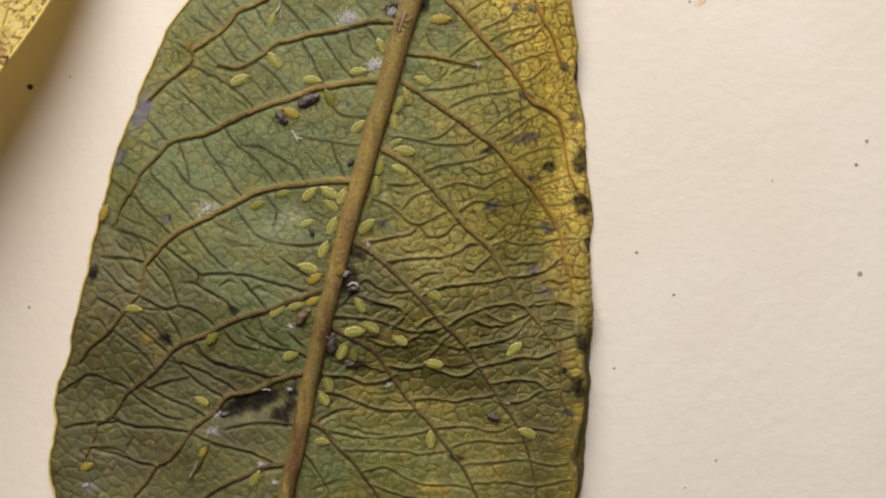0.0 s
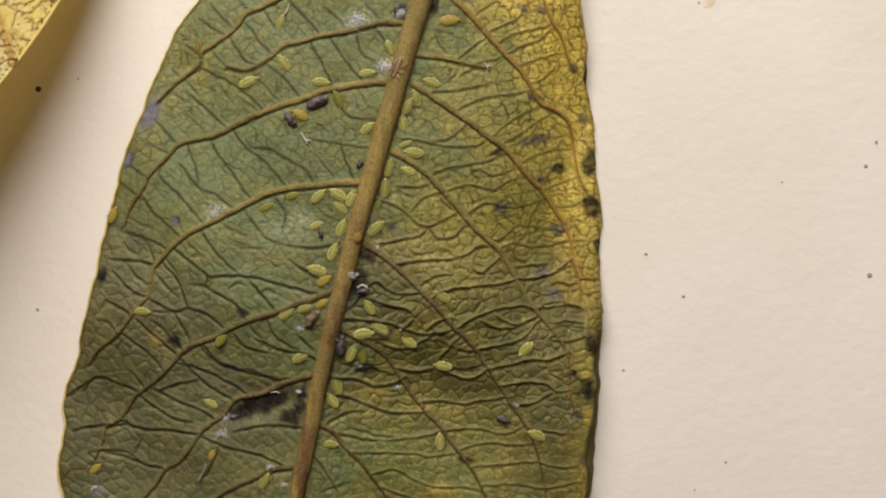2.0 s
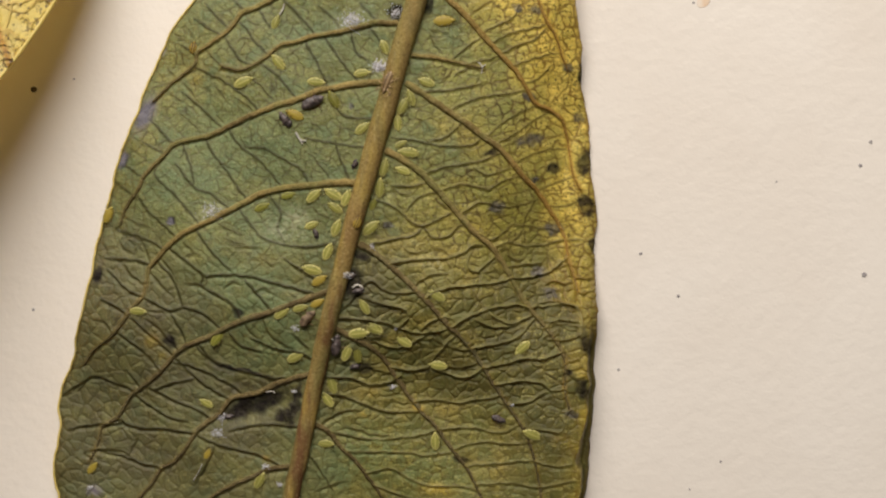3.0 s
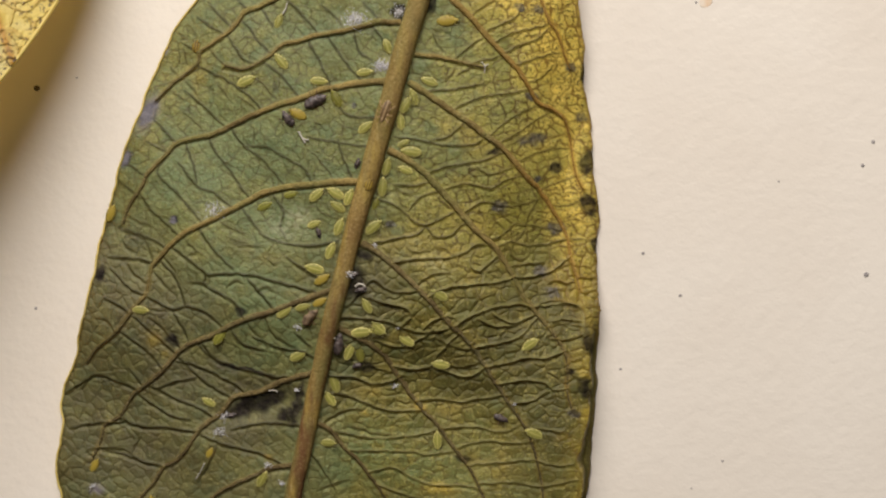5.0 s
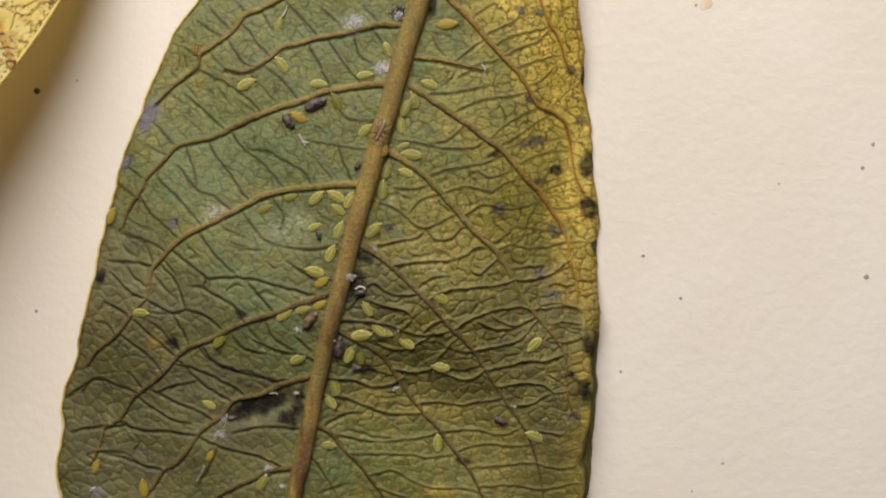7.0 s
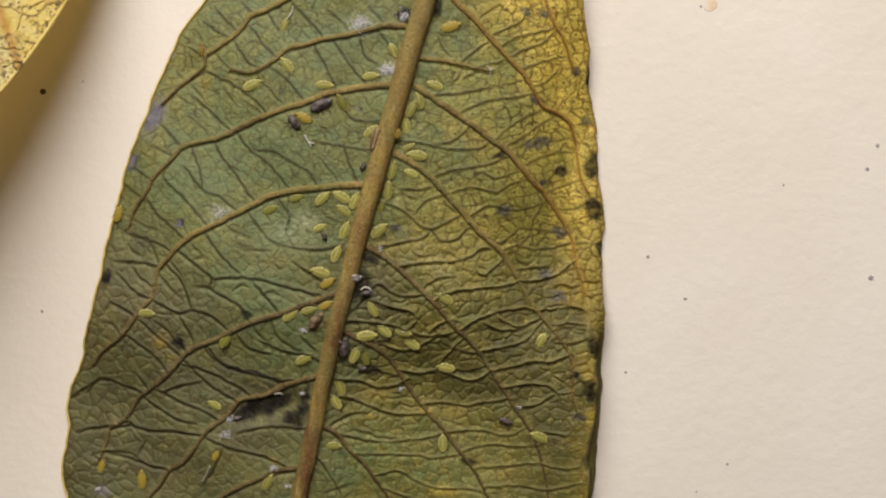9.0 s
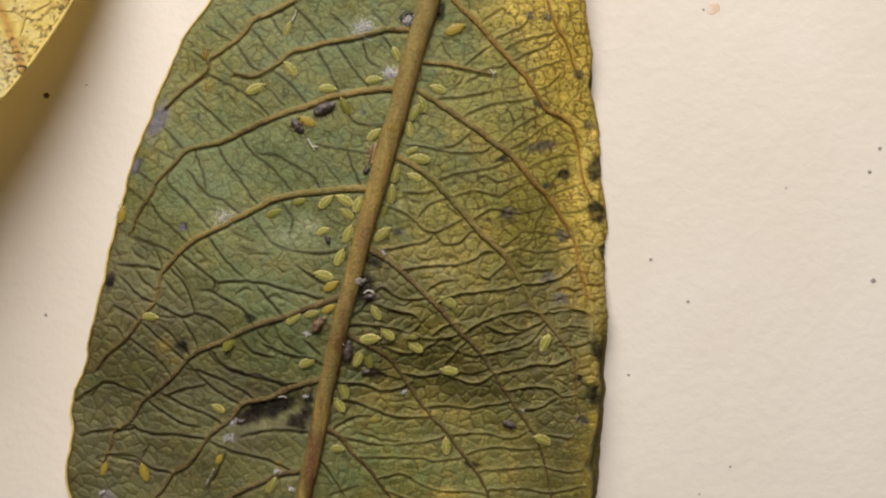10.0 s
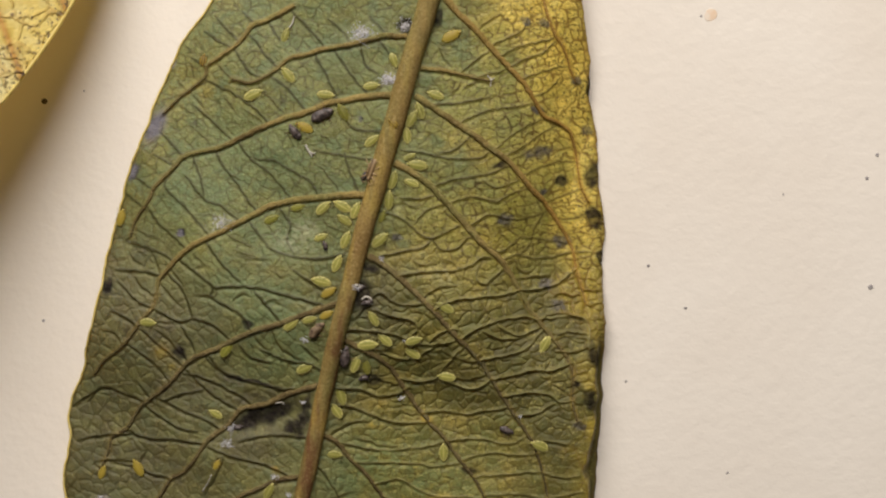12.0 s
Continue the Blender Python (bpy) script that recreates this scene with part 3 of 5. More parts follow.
cross([(-22.02, -10.79), (-20.13, -12.02), (-18.48, -12.42)], [(-13.83, -6.31), (-12.24, -7.04), (-10.23, -7.45), (-9.04, -8.11)], [(-15.45, -5.67), (-14.68, -6.82), (-13.06, -7.29)], [(-10.80, -5.98), (-9.62, -7.12)],
      [(-25.02, -14.67), (-23.56, -14.94), (-21.89, -15.54), (-20.43, -15.92)], [(-17.87, -13.31), (-16.42, -14.02), (-14.79, -14.43), (-13.37, -14.84), (-11.95, -15.49)], [(-15.44, -13.08), (-14.44, -12.85), (-12.79, -12.58), (-10.52, -12.79)], [(-17.92, -16.89), (-17.05, -15.50), (-16.58, -14.26)])
cross([(2.65, 15.36), (3.85, 15.86), (4.86, 16.49), (5.29, 17.36)], [(3.37, 14.58), (4.66, 15.31), (6.88, 15.82)], [(4.06, 13.88), (5.47, 14.57), (6.48, 14.94), (7.17, 15.67)], [(4.87, 13.05), (6.29, 13.52), (7.11, 13.78), (8.19, 14.03)],
      [(5.57, 11.75), (6.72, 12.19), (7.62, 13.10)], [(0.56, 13.48), (1.84, 14.47), (2.65, 15.13)], [(1.44, 13.05), (3.05, 13.45), (4.10, 13.72)], [(0.64, 12.20), (1.84, 12.94)])
cross([(0.72, 9.96), (2.65, 10.74), (4.68, 11.08), (5.90, 11.36)], [(2.97, 7.98), (4.67, 9.31), (6.53, 10.27)], [(3.86, 7.51), (5.08, 8.27), (6.42, 9.22), (7.80, 9.93)], [(4.88, 6.05), (6.13, 6.70), (7.62, 7.17), (9.03, 7.30)],
      [(-1.68, 7.48), (0.24, 7.25), (1.84, 7.33), (2.73, 7.94)], [(-1.84, 11.08), (0.64, 11.24), (2.65, 11.67)], [(-1.16, 7.64), (-0.08, 7.80), (0.72, 8.44), (1.24, 9.00)], [(-3.76, 7.88), (-1.76, 7.56), (-0.96, 7.48)])
cross([(-1.28, 5.33), (0.64, 5.89), (2.65, 6.22), (4.06, 6.88)], [(2.05, 5.74), (3.05, 5.22), (4.88, 5.85)], [(-0.08, 4.17), (1.45, 4.54), (3.14, 4.22), (4.27, 4.87), (5.72, 5.23)], [(1.25, 2.53), (2.66, 3.26), (4.69, 2.95), (6.99, 3.64)],
      [(6.57, 4.12), (8.06, 4.77), (9.40, 5.24)], [(7.21, 3.07), (8.91, 3.09), (9.81, 3.67)], [(6.78, 3.72), (5.95, 2.48), (5.54, 1.26), (4.71, 0.37)], [(3.40, 0.04), (4.71, 0.45), (5.96, 0.20), (7.64, 0.37), (8.89, 0.66), (10.14, 0.62)])
cross([(2.18, 1.17), (3.48, 0.65), (4.70, 1.58), (5.53, 1.67), (8.48, 1.36)], [(-5.56, 3.64), (-3.76, 3.00), (-2.96, 2.44), (-2.32, 1.80), (-1.52, 1.60), (-0.56, 1.97), (0.84, 2.69)], [(-2.80, 2.56), (-1.76, 3.64), (-0.36, 4.05)], [(-3.76, 4.44), (-2.16, 4.40), (-1.16, 4.77)],
      [(-5.44, 0.20), (-3.76, 0.64), (-2.16, 0.92), (-1.44, 1.56)], [(-1.52, 1.60), (-0.96, 0.84), (0.24, 0.84), (1.13, 1.65), (1.85, 1.57)], [(-3.76, -1.08), (-1.76, -0.76), (-0.16, -0.68), (1.25, -0.36), (2.06, 0.20), (3.15, 0.20)], [(-1.12, -3.32), (0.24, -2.80), (1.85, -2.61), (3.89, -2.39), (4.80, -2.07)])
cross([(1.77, -0.36), (1.65, -1.17), (2.34, -1.61), (3.40, -0.77), (3.89, -0.57)], [(4.72, -2.11), (6.38, -2.00), (7.62, -1.60), (8.88, -0.70)], [(0.56, -5.58), (1.85, -4.77), (3.47, -4.23), (5.11, -4.02), (6.14, -4.27)], [(6.14, -4.27), (7.58, -4.03), (9.21, -4.04), (9.85, -4.84), (9.77, -6.12)],
      [(3.06, -4.39), (3.87, -5.04), (4.89, -5.30), (6.25, -4.75)], [(2.17, -4.94), (3.46, -5.60), (5.30, -5.38)], [(4.89, -6.42), (5.58, -6.03), (6.41, -5.07)], [(7.22, -5.64), (8.17, -5.08), (9.83, -5.24)])
cross([(1.85, -7.13), (3.47, -6.81), (5.17, -6.42)], [(2.67, -8.61), (4.28, -8.23), (5.49, -7.87), (7.11, -7.84), (8.41, -7.40)], [(3.56, -9.76), (5.09, -9.49), (6.70, -9.49), (7.59, -10.05), (8.64, -10.05)], [(4.50, -11.14), (5.90, -10.95), (6.90, -10.46), (7.59, -10.05)],
      [(-7.45, -4.97), (-5.77, -5.05), (-4.17, -5.26), (-3.29, -5.63), (-1.77, -6.03), (-0.08, -5.78)], [(-5.76, -3.48), (-4.16, -3.96), (-3.12, -4.20), (-2.56, -4.77), (-3.25, -5.63)], [(-1.85, -5.99), (-0.96, -5.17), (0.24, -4.85)], [(-6.88, -3.96), (-5.36, -2.36), (-4.36, -2.84), (-3.36, -3.16), (-1.96, -2.96)])
cross([(-5.19, -6.56), (-3.39, -7.07), (-1.77, -6.40), (-0.96, -5.78)], [(-0.97, -8.15), (0.24, -6.64), (0.84, -6.07)], [(-3.90, -8.48), (-2.20, -8.75), (-0.89, -8.49), (0.65, -9.14), (1.87, -9.12), (2.75, -8.53)], [(-8.86, -9.19), (-6.65, -9.28), (-5.45, -9.75), (-3.83, -9.57), (-3.18, -9.16)],
      [(-2.29, -11.07), (-0.57, -10.91), (1.06, -11.10), (2.68, -10.77), (4.21, -10.49)], [(-0.49, -13.04), (1.88, -12.89), (3.90, -13.21), (5.42, -12.58)], [(-9.09, -10.50), (-7.47, -10.52), (-5.86, -11.16), (-4.24, -11.75), (-1.88, -11.73)], [(-7.89, -13.22), (-5.87, -13.66), (-3.43, -13.66), (-0.98, -13.28), (-0.33, -12.96)])
cross([(-7.01, -14.64), (-5.88, -14.66), (-3.43, -14.65), (-0.98, -14.91), (0.74, -14.58)], [(-5.69, -16.25), (-3.84, -15.89), (-2.62, -16.55), (-0.98, -17.11), (1.47, -17.17), (2.61, -17.56)], [(1.47, -15.67), (3.91, -15.43), (6.31, -15.18), (7.91, -15.54), (9.19, -15.28)], [(5.70, -13.11), (6.90, -12.88), (8.30, -13.10), (8.71, -11.98)],
      [(0.65, -14.46), (2.69, -13.90), (4.71, -14.00), (6.23, -13.79)], [(2.49, -17.00), (4.72, -16.83), (6.93, -17.05), (9.32, -16.50)], [(-9.91, -14.59), (-8.72, -16.25), (-7.93, -17.73)], [(-5.08, -17.17), (-2.62, -17.97), (-0.16, -18.33)])

FINE = []


def fine(*lines):
    """Finer veins that split the fields between the ladder veins."""
    FINE.extend(lines)


fine([(-16.82, 13.85), (-15.99, 13.15), (-15.37, 12.74)], [(-17.87, 13.8), (-17.79, 12.8), (-18.38, 12.53), (-19.05, 12.22), (-19.97, 11.83), (-21.0, 11.51)], [(-19.98, 13.05), (-19.35, 12.31)], [(-13.73, 12.11), (-13.11, 11.62), (-12.5, 10.89), (-12.09, 10.48)], [(-18.72, 11.81), (-18.09, 11.19), (-17.8, 10.66)], [(-19.03, 9.78), (-18.28, 9.16), (-17.53, 8.35)], [(-15.25, 10.93), (-14.55, 10.51), (-13.85, 10.1)], [(-22.03, 8.35), (-21.14, 8.88)], [(-9.87, 6.95), (-9.27, 6.47), (-8.67, 5.67), (-8.27, 5.2)], [(-9.6, 9.08), (-9.08, 8.68), (-8.56, 8.28)], [(-7.28, 9.08), (-7.47, 7.88)], [(-6.4, 11.09), (-5.88, 10.28)], [(-15.7, 0.54), (-14.49, 0.14), (-12.89, 0.06)])
fine([(-11.7, 3.68), (-11.7, 2.88), (-11.21, 2.39), (-10.28, 2.27), (-9.87, 2.79), (-9.27, 2.87), (-8.78, 2.39), (-7.66, 1.99)], [(-9.87, 2.27), (-9.67, 1.75)], [(-16.92, -1.95), (-16.93, -2.56), (-17.67, -2.48), (-18.59, -2.45)], [(-23.21, 2.48), (-22.36, 1.99), (-21.51, 1.67), (-20.67, 1.26)], [(-15.7, 0.78), (-14.89, 0.46), (-14.09, 0.26)], [(-16.12, 1.87), (-15.31, 1.34), (-14.1, 0.86)], [(-18.78, 0.66), (-18.15, 0.05), (-17.74, -0.35)], [(-21.14, -4.4), (-19.84, -4.47)], [(-21.27, -5.0), (-20.46, -5.61), (-19.87, -6.43), (-19.48, -6.75)], [(-25.18, -5.03), (-24.35, -5.22), (-23.95, -5.83)], [(-24.54, -3.68), (-24.95, -4.21)])
fine([(-14.17, -5.36), (-13.71, -5.97), (-13.11, -6.37)], [(-12.87, -4.94), (-12.49, -5.96), (-11.51, -6.77), (-10.51, -7.18)], [(-26.13, -14.76), (-25.1, -14.55), (-23.43, -14.66), (-22.59, -15.14)], [(-22.16, -13.69), (-22.8, -14.73)], [(1.92, 16.72), (2.72, 17.25), (3.44, 17.65)], [(0.72, 13.1), (0.32, 12.29), (-0.27, 11.77)], [(-1.08, 15.29), (-0.88, 14.69), (-0.48, 14.09)], [(-0.88, 15.49), (0.12, 15.3)], [(4.16, 7.26), (5.19, 7.69), (6.02, 8.41), (6.35, 9.24)], [(7.08, 7.66), (7.94, 8.1), (8.58, 8.33)], [(7.48, 10.3), (8.1, 10.93), (8.72, 11.55), (8.92, 12.16)], [(6.89, 5.09), (7.53, 5.84), (7.95, 6.27)])
fine([(2.77, 0.5), (3.18, 1.1), (3.59, 1.51)], [(4.63, -1.33), (5.67, -1.13), (7.13, -1.05)], [(7.34, 0.1), (7.55, -0.92), (7.96, -1.62)], [(-2.05, -2.52), (-1.05, -1.91), (0.35, -1.72)], [(1.96, -2.72), (2.17, -3.53), (1.88, -4.12)], [(-4.47, -5.95), (-3.66, -5.22)], [(-0.84, -6.36), (0.37, -6.97), (1.58, -7.17), (1.97, -6.67)], [(-0.44, -8.36), (0.78, -8.51), (1.99, -8.32)], [(-7.35, -12.75), (-6.14, -13.05), (-5.33, -13.38), (-3.7, -13.47)], [(-5.7, -8.43), (-4.1, -8.86)], [(-9.39, -17.45), (-8.18, -17.07), (-6.97, -16.7)], [(-8.56, -12.32), (-7.35, -11.72), (-6.14, -11.53)])
fine([(8.59, -0.31), (9.08, -1.33), (9.48, -2.03), (10.23, -2.15), (10.86, -2.03)], [(6.92, -1.95), (7.96, -1.54), (8.79, -1.13)], [(7.12, -2.56), (7.94, -2.35), (8.77, -2.56), (9.47, -2.36)], [(7.93, -2.96), (8.12, -3.77)], [(6.89, -3.89), (7.92, -3.77), (8.73, -3.89), (9.54, -4.18), (9.93, -4.78), (9.9, -5.98)], [(8.77, -2.56), (8.63, -3.17), (8.94, -3.89)], [(9.48, -2.03), (9.58, -2.97), (9.43, -3.77)], [(9.99, -3.17), (10.82, -2.97)], [(9.96, -3.98), (10.77, -4.18)], [(6.95, -5.18), (7.89, -5.26), (8.7, -5.38), (9.12, -4.78), (9.01, -4.3)], [(7.9, -4.58), (7.89, -5.26)], [(8.7, -5.38), (9.71, -5.58)])
fine([(7.26, -6.38), (8.47, -6.58), (9.7, -6.18)], [(-22.97, -0.97), (-22.54, -1.78), (-21.71, -2.38)], [(-22.15, 0.05), (-22.36, -0.76)], [(-21.1, -1.57), (-20.47, -2.38), (-19.84, -2.98)], [(-23.42, 0.65), (-22.99, 0.05), (-22.15, -0.36)], [(-21.94, 1.06), (-21.44, 0.05), (-21.1, -0.96)], [(-19.84, -1.16), (-19.43, -1.76)], [(4.42, 0.1), (4.63, -0.51), (5.25, -0.8), (5.88, -0.64)], [(5.88, -0.64), (6.08, 0.1)], [(6.06, 2.75), (6.91, 2.64), (7.97, 2.57)], [(6.28, 2.14), (7.33, 1.95), (8.18, 1.75)], [(4.38, 3.93), (4.6, 3.33), (5.22, 3.14)], [(2.36, 3.91), (2.76, 3.11)], [(3.17, 2.51), (3.99, 2.32), (5.02, 2.53)])
fine([(4.41, 1.51), (4.62, 0.91)], [(6.92, 0.72), (7.97, 0.51), (8.6, 0.72)], [(8.6, 1.96), (9.44, 2.09), (10.26, 1.84)], [(9.02, 4.64), (9.64, 4.03), (9.85, 3.41)], [(7.75, 4.01), (8.39, 3.81), (9.02, 4.02)], [(8.17, 5.86), (8.81, 5.47), (9.43, 5.68)], [(-3.66, 4.28), (-3.06, 3.88), (-2.26, 3.89)], [(-2.26, 3.89), (-1.86, 4.29)], [(-0.66, 3.5), (-0.06, 3.1), (0.35, 2.7)], [(-0.85, 0.09), (-0.05, -0.11), (0.35, -0.51)], [(-2.85, 0.08), (-2.25, -0.32), (-1.25, -0.11)], [(-6.07, -5.95), (-5.27, -6.36), (-4.07, -6.28)], [(-14.56, 7.71), (-13.94, 7.22), (-13.24, 7.38)], [(-12.51, 6.09), (-11.89, 6.28)])
fine([(-18.65, 7.13), (-18.84, 6.31)], [(-16.39, 5.7), (-15.79, 6.11), (-15.17, 5.7)], [(-18.16, 2.87), (-17.56, 3.27), (-16.75, 3.07)], [(-14.91, 1.67), (-14.52, 2.07), (-13.91, 1.87)], [(-18.58, -0.75), (-17.95, -0.35), (-17.33, -0.55)], [(-15.69, -2.75), (-15.07, -2.34), (-14.46, -2.54)], [(-12.88, -0.74), (-12.27, -1.14), (-11.67, -0.94)], [(-13.65, -3.14), (-12.86, -2.82), (-12.06, -3.14)], [(-20.49, 7.33), (-19.89, 7.74)], [(-14.19, 16.59), (-13.57, 15.97), (-12.97, 16.18)], [(-18.7, 16.04), (-18.28, 15.63), (-17.86, 15.01)], [(-14.97, 14.55), (-14.36, 14.95), (-13.56, 14.87)], [(-16.62, 11.76), (-16.0, 11.15), (-15.38, 10.33)], [(-19.55, 11.01), (-18.92, 10.59), (-18.3, 10.79)])
fine([(-9.29, 10.9), (-8.69, 10.09)], [(-7.68, 8.68), (-6.87, 8.48), (-6.07, 8.16)], [(-8.87, 6.27), (-8.07, 6.08)], [(-10.87, 8.07), (-10.47, 8.67), (-9.88, 8.88)])

SOOT = [  # dark mould blotches: middle, half length, half width, turn
    ((6.17, 7.83), 1.0, 0.42, 10), ((3.75, 2.99), 0.5, 0.4, 0), ((7.97, 1.48), 0.6, 0.42, 0), ((7.68, -3.23), 0.5, 0.4, 0),
    ((6.79, -1.68), 0.5, 0.3, 0), ((6.15, 10.81), 0.5, 0.28, -40), ((5.13, 17.09), 0.45, 0.25, -20), ((6.67, 17.00), 0.35, 0.25, 0), ((8.97, 13.05), 0.35, 0.22, 0),
    ((9.80, 9.60), 0.35, 0.3, 60), ((6.52, 4.93), 0.3, 0.22, 30), ((9.12, -11.74), 0.4, 0.25, 0),
    ((-6.64, 10.12), 0.18, 0.18, 0), ((-3.92, 1.56), 0.3, 0.25, 0)]
BLACK_MARKS = [  # black ones: mould, and the shade of the hollow and crease painted in
    ((10.23, 6.23), 0.5, 0.85, -10), ((10.39, 3.13), 0.55, 0.8, 25), ((10.20, -6.92), 0.4, 0.75, 10), ((9.86, -10.06), 0.42, 0.7, 10), ((9.91, 12.74), 0.22, 0.7, 0), ((3.37, 6.86), 0.5, 0.22, 20),
    ((-21.65, 9.57), 0.45, 0.8, -20), ((-19.50, 1.97), 0.28, 0.22, 0), ((-23.06, 6.32), 0.4, 0.6, -20), ((-24.89, -1.99), 0.35, 0.6, -10), ((-19.59, -6.64), 0.4, 0.5, 30), ((-14.67, -4.49), 0.35, 0.3, 0),
    ((-10.69, -11.14), 0.32, 1.5, -14), ((-13.60, -11.18), 2.1, 0.62, 20), ((-14.55, -8.68), 2.0, 0.12, -14), ((-6.56, -2.36), 0.7, 1.0, 0), ((-5.76, -0.56), 0.6, 0.35, -25), ((1.27, -15.27), 0.5, 0.28, 0), ((8.72, -8.84), 0.25, 0.3, 0),
    ((-3.48, 16.64), 0.5, 0.6, 0), ((-1.12, 17.32), 0.35, 0.6, -15), ((-5.63, -8.55), 0.5, 0.4, 0), ((-7.73, -7.00), 0.3, 0.6, 0), ((-11.55, -12.08), 0.6, 0.45, 0), ((7.84, 5.79), 0.45, 0.3, 0), ((10.88, 0.25), 0.25, 0.5, 0)]
PALE = [((-6.56, 16.13), 1.2, 0.7, 10), ((-4.64, 12.92), 0.8, 0.6, 30), ((-16.55, 2.53), 1.2, 0.5, 25), ((-11.39, 1.44), 1.4, 0.9, 0), ((-10.58, 2.24), 1.0, 0.7, 0), ((-0.76, -1.16), 0.7, 0.6, -30), ((-3.36, 16.12), 0.5, 0.6, 0)]
# dulled fields; those along the hollow and lower folds paint in their shade
DULL_SHADE = [((-12.2, -12.1), 2.2, 0.8, 15), ((-16.2, -8.6), 2.4, 0.75, -28), ((-14.2, -9.9), 2.6, 0.75, -12), ((-17.6, -9.0), 2.6, 1.0, -35), ((-25.0, -14.5), 5.0, 4.0, 0), ((-15.2, -13.3), 2.6, 1.6, 0), ((-24.0, -2.4), 2.0, 2.6, -10), ((-22.4, 1.0), 2.0, 1.8, 0), ((-23.5, -5.6), 2.2, 2.4, 0), ((-25.26, -12.30), 6.0, 7.0, 0), ((-13.99, -10.13), 3.6, 1.2, -8), ((-14.15, -11.47), 3.8, 1.2, 12), ((-19.67, -9.30), 4.6, 2.4, -25), ((-21.89, -14.71), 6.0, 4.0, 0), ((-4.96, -3.16), 2.6, 3.0, 30), ((5.89, -9.25), 4.2, 2.2, 0), ((4.69, -5.62), 5.0, 3.2, 20), ((8.16, -5.64), 2.6, 5.5, 0), ((5.95, -3.22), 3.0, 2.0, 10), ((6.60, -6.20), 3.4, 4.6, 0), ((3.60, -9.80), 4.6, 1.5, 0), ((7.60, -12.0), 2.8, 5.0, 0), ((-24.91, -1.18), 1.6, 5.0, -15), ((0.65, -8.05), 4.5, 2.2, 0), ((-20.77, -4.81), 4.0, 3.0, 0)]
TAN = [((-3.39, -6.61), 1.4, 0.6, 0), ((-0.76, -5.17), 1.2, 0.5, 10), ((-3.82, -8.49), 0.9, 0.6, 0), ((1.85, -6.40), 1.2, 0.6, -20), ((0.24, -8.06), 1.6, 0.6, 0), ((-5.45, -10.13), 1.4, 0.8, 0), ((-2.21, -10.58), 1.4, 0.7, 0), ((-0.96, -0.36), 2.8, 1.6, -20), ((-20.80, -6.64), 0.9, 0.7, 40), ((-2.56, 0.44), 2.0, 1.0, 0), ((-0.57, -17.52), 1.4, 0.5, 0), ((0.25, -11.40), 1.4, 0.8, 0), ((1.84, 7.65), 3.0, 1.5, -30), ((-17.75, 12.17), 2.2, 1.2, 30), ((1.45, 2.05), 2.4, 1.2, -30), ((3.91, -15.43), 2.4, 1.0, 0)]
ORANGE = [((-20.88, -6.56), 0.7, 0.55, 40), ((-20.23, -7.66), 0.4, 0.3, 30), ((-0.37, -17.43), 1.2, 0.35, 0), ((-2.00, -11.49), 0.5, 0.3, 0), ((-5.86, -11.97), 0.3, 0.3, 0), ((-12.76, -15.08), 0.4, 0.3, 0), ((-17.03, -14.80), 0.3, 0.3, 0)]
BLOOM = [((-13.21, 7.47), 4.5, 1.8, -15), ((-11.39, 1.64), 2.6, 1.8, 0), ((-16.69, 5.68), 2.5, 1.6, 30), ((-14.57, -2.36), 4.0, 1.8, -15), ((-12.57, -4.56), 3.4, 2.2, -15), ((-11.82, -6.80), 3.2, 1.6, -20), ((-19.51, 4.47), 2.0, 1.4, 30), ((1.85, 5.66), 1.5, 1.0, -20), ((-8.99, 15.30), 3.5, 1.4, 0), ((-6.0, -15.2), 4.0, 2.2, 0), ((-0.8, -16.2), 4.0, 1.8, 0)]
# mould patches whose glossy bluish sheen is painted on
MOULD_SHEEN = [((-21.50, 9.60), 0.60, 1.25, -22), ((-23.10, 6.36), 0.35, 0.6, -15), ((-19.58, 1.89), 0.25, 0.2, 0), ((-25.40, -17.52), 0.5, 0.35, 0), ((-20.27, 14.18), 0.25, 0.4, -20)]
# where the yellow zone begins
TURNING = [(0.64, 20.04), (2.24, 17.66), (5.28, 13.74), (6.54, 9.79), (6.35, 5.74), (7.55, 1.68), (7.90, -1.60), (9.00, -3.23), (9.48, -6.44), (9.37, -10.46), (9.43, -14.47), (9.77, -17.80)]


def blotches(x, y, marks, hard=1.0):
    out = np.zeros_like(x)
    for (cx, cy), a, b, turn in marks:
        c, s = math.cos(radians(turn)), math.sin(radians(turn))
        u, v = (c * (x - cx) + s * (y - cy)) / a, (c * (y - cy) - s * (x - cx)) / b
        out = np.maximum(out, np.exp(-(u * u + v * v) ** hard * 0.9))
    return out


def wobble(x, y, size, seed):
    """Smooth value noise on the plan, -1 to 1."""
    rng = np.random.default_rng(seed)
    table = rng.uniform(-1, 1, (64, 64))
    u, v = x / size, y / size
    i, j = np.floor(u).astype(int), np.floor(v).astype(int)
    f, g = u - i, v - j
    f, g = f * f * (3 - 2 * f), g * g * (3 - 2 * g)
    at = lambda p, q: table[p % 64, q % 64]
    return (at(i, j) * (1 - f) + at(i + 1, j) * f) * (1 - g) + (at(i, j + 1) * (1 - f) + at(i + 1, j + 1) * f) * g


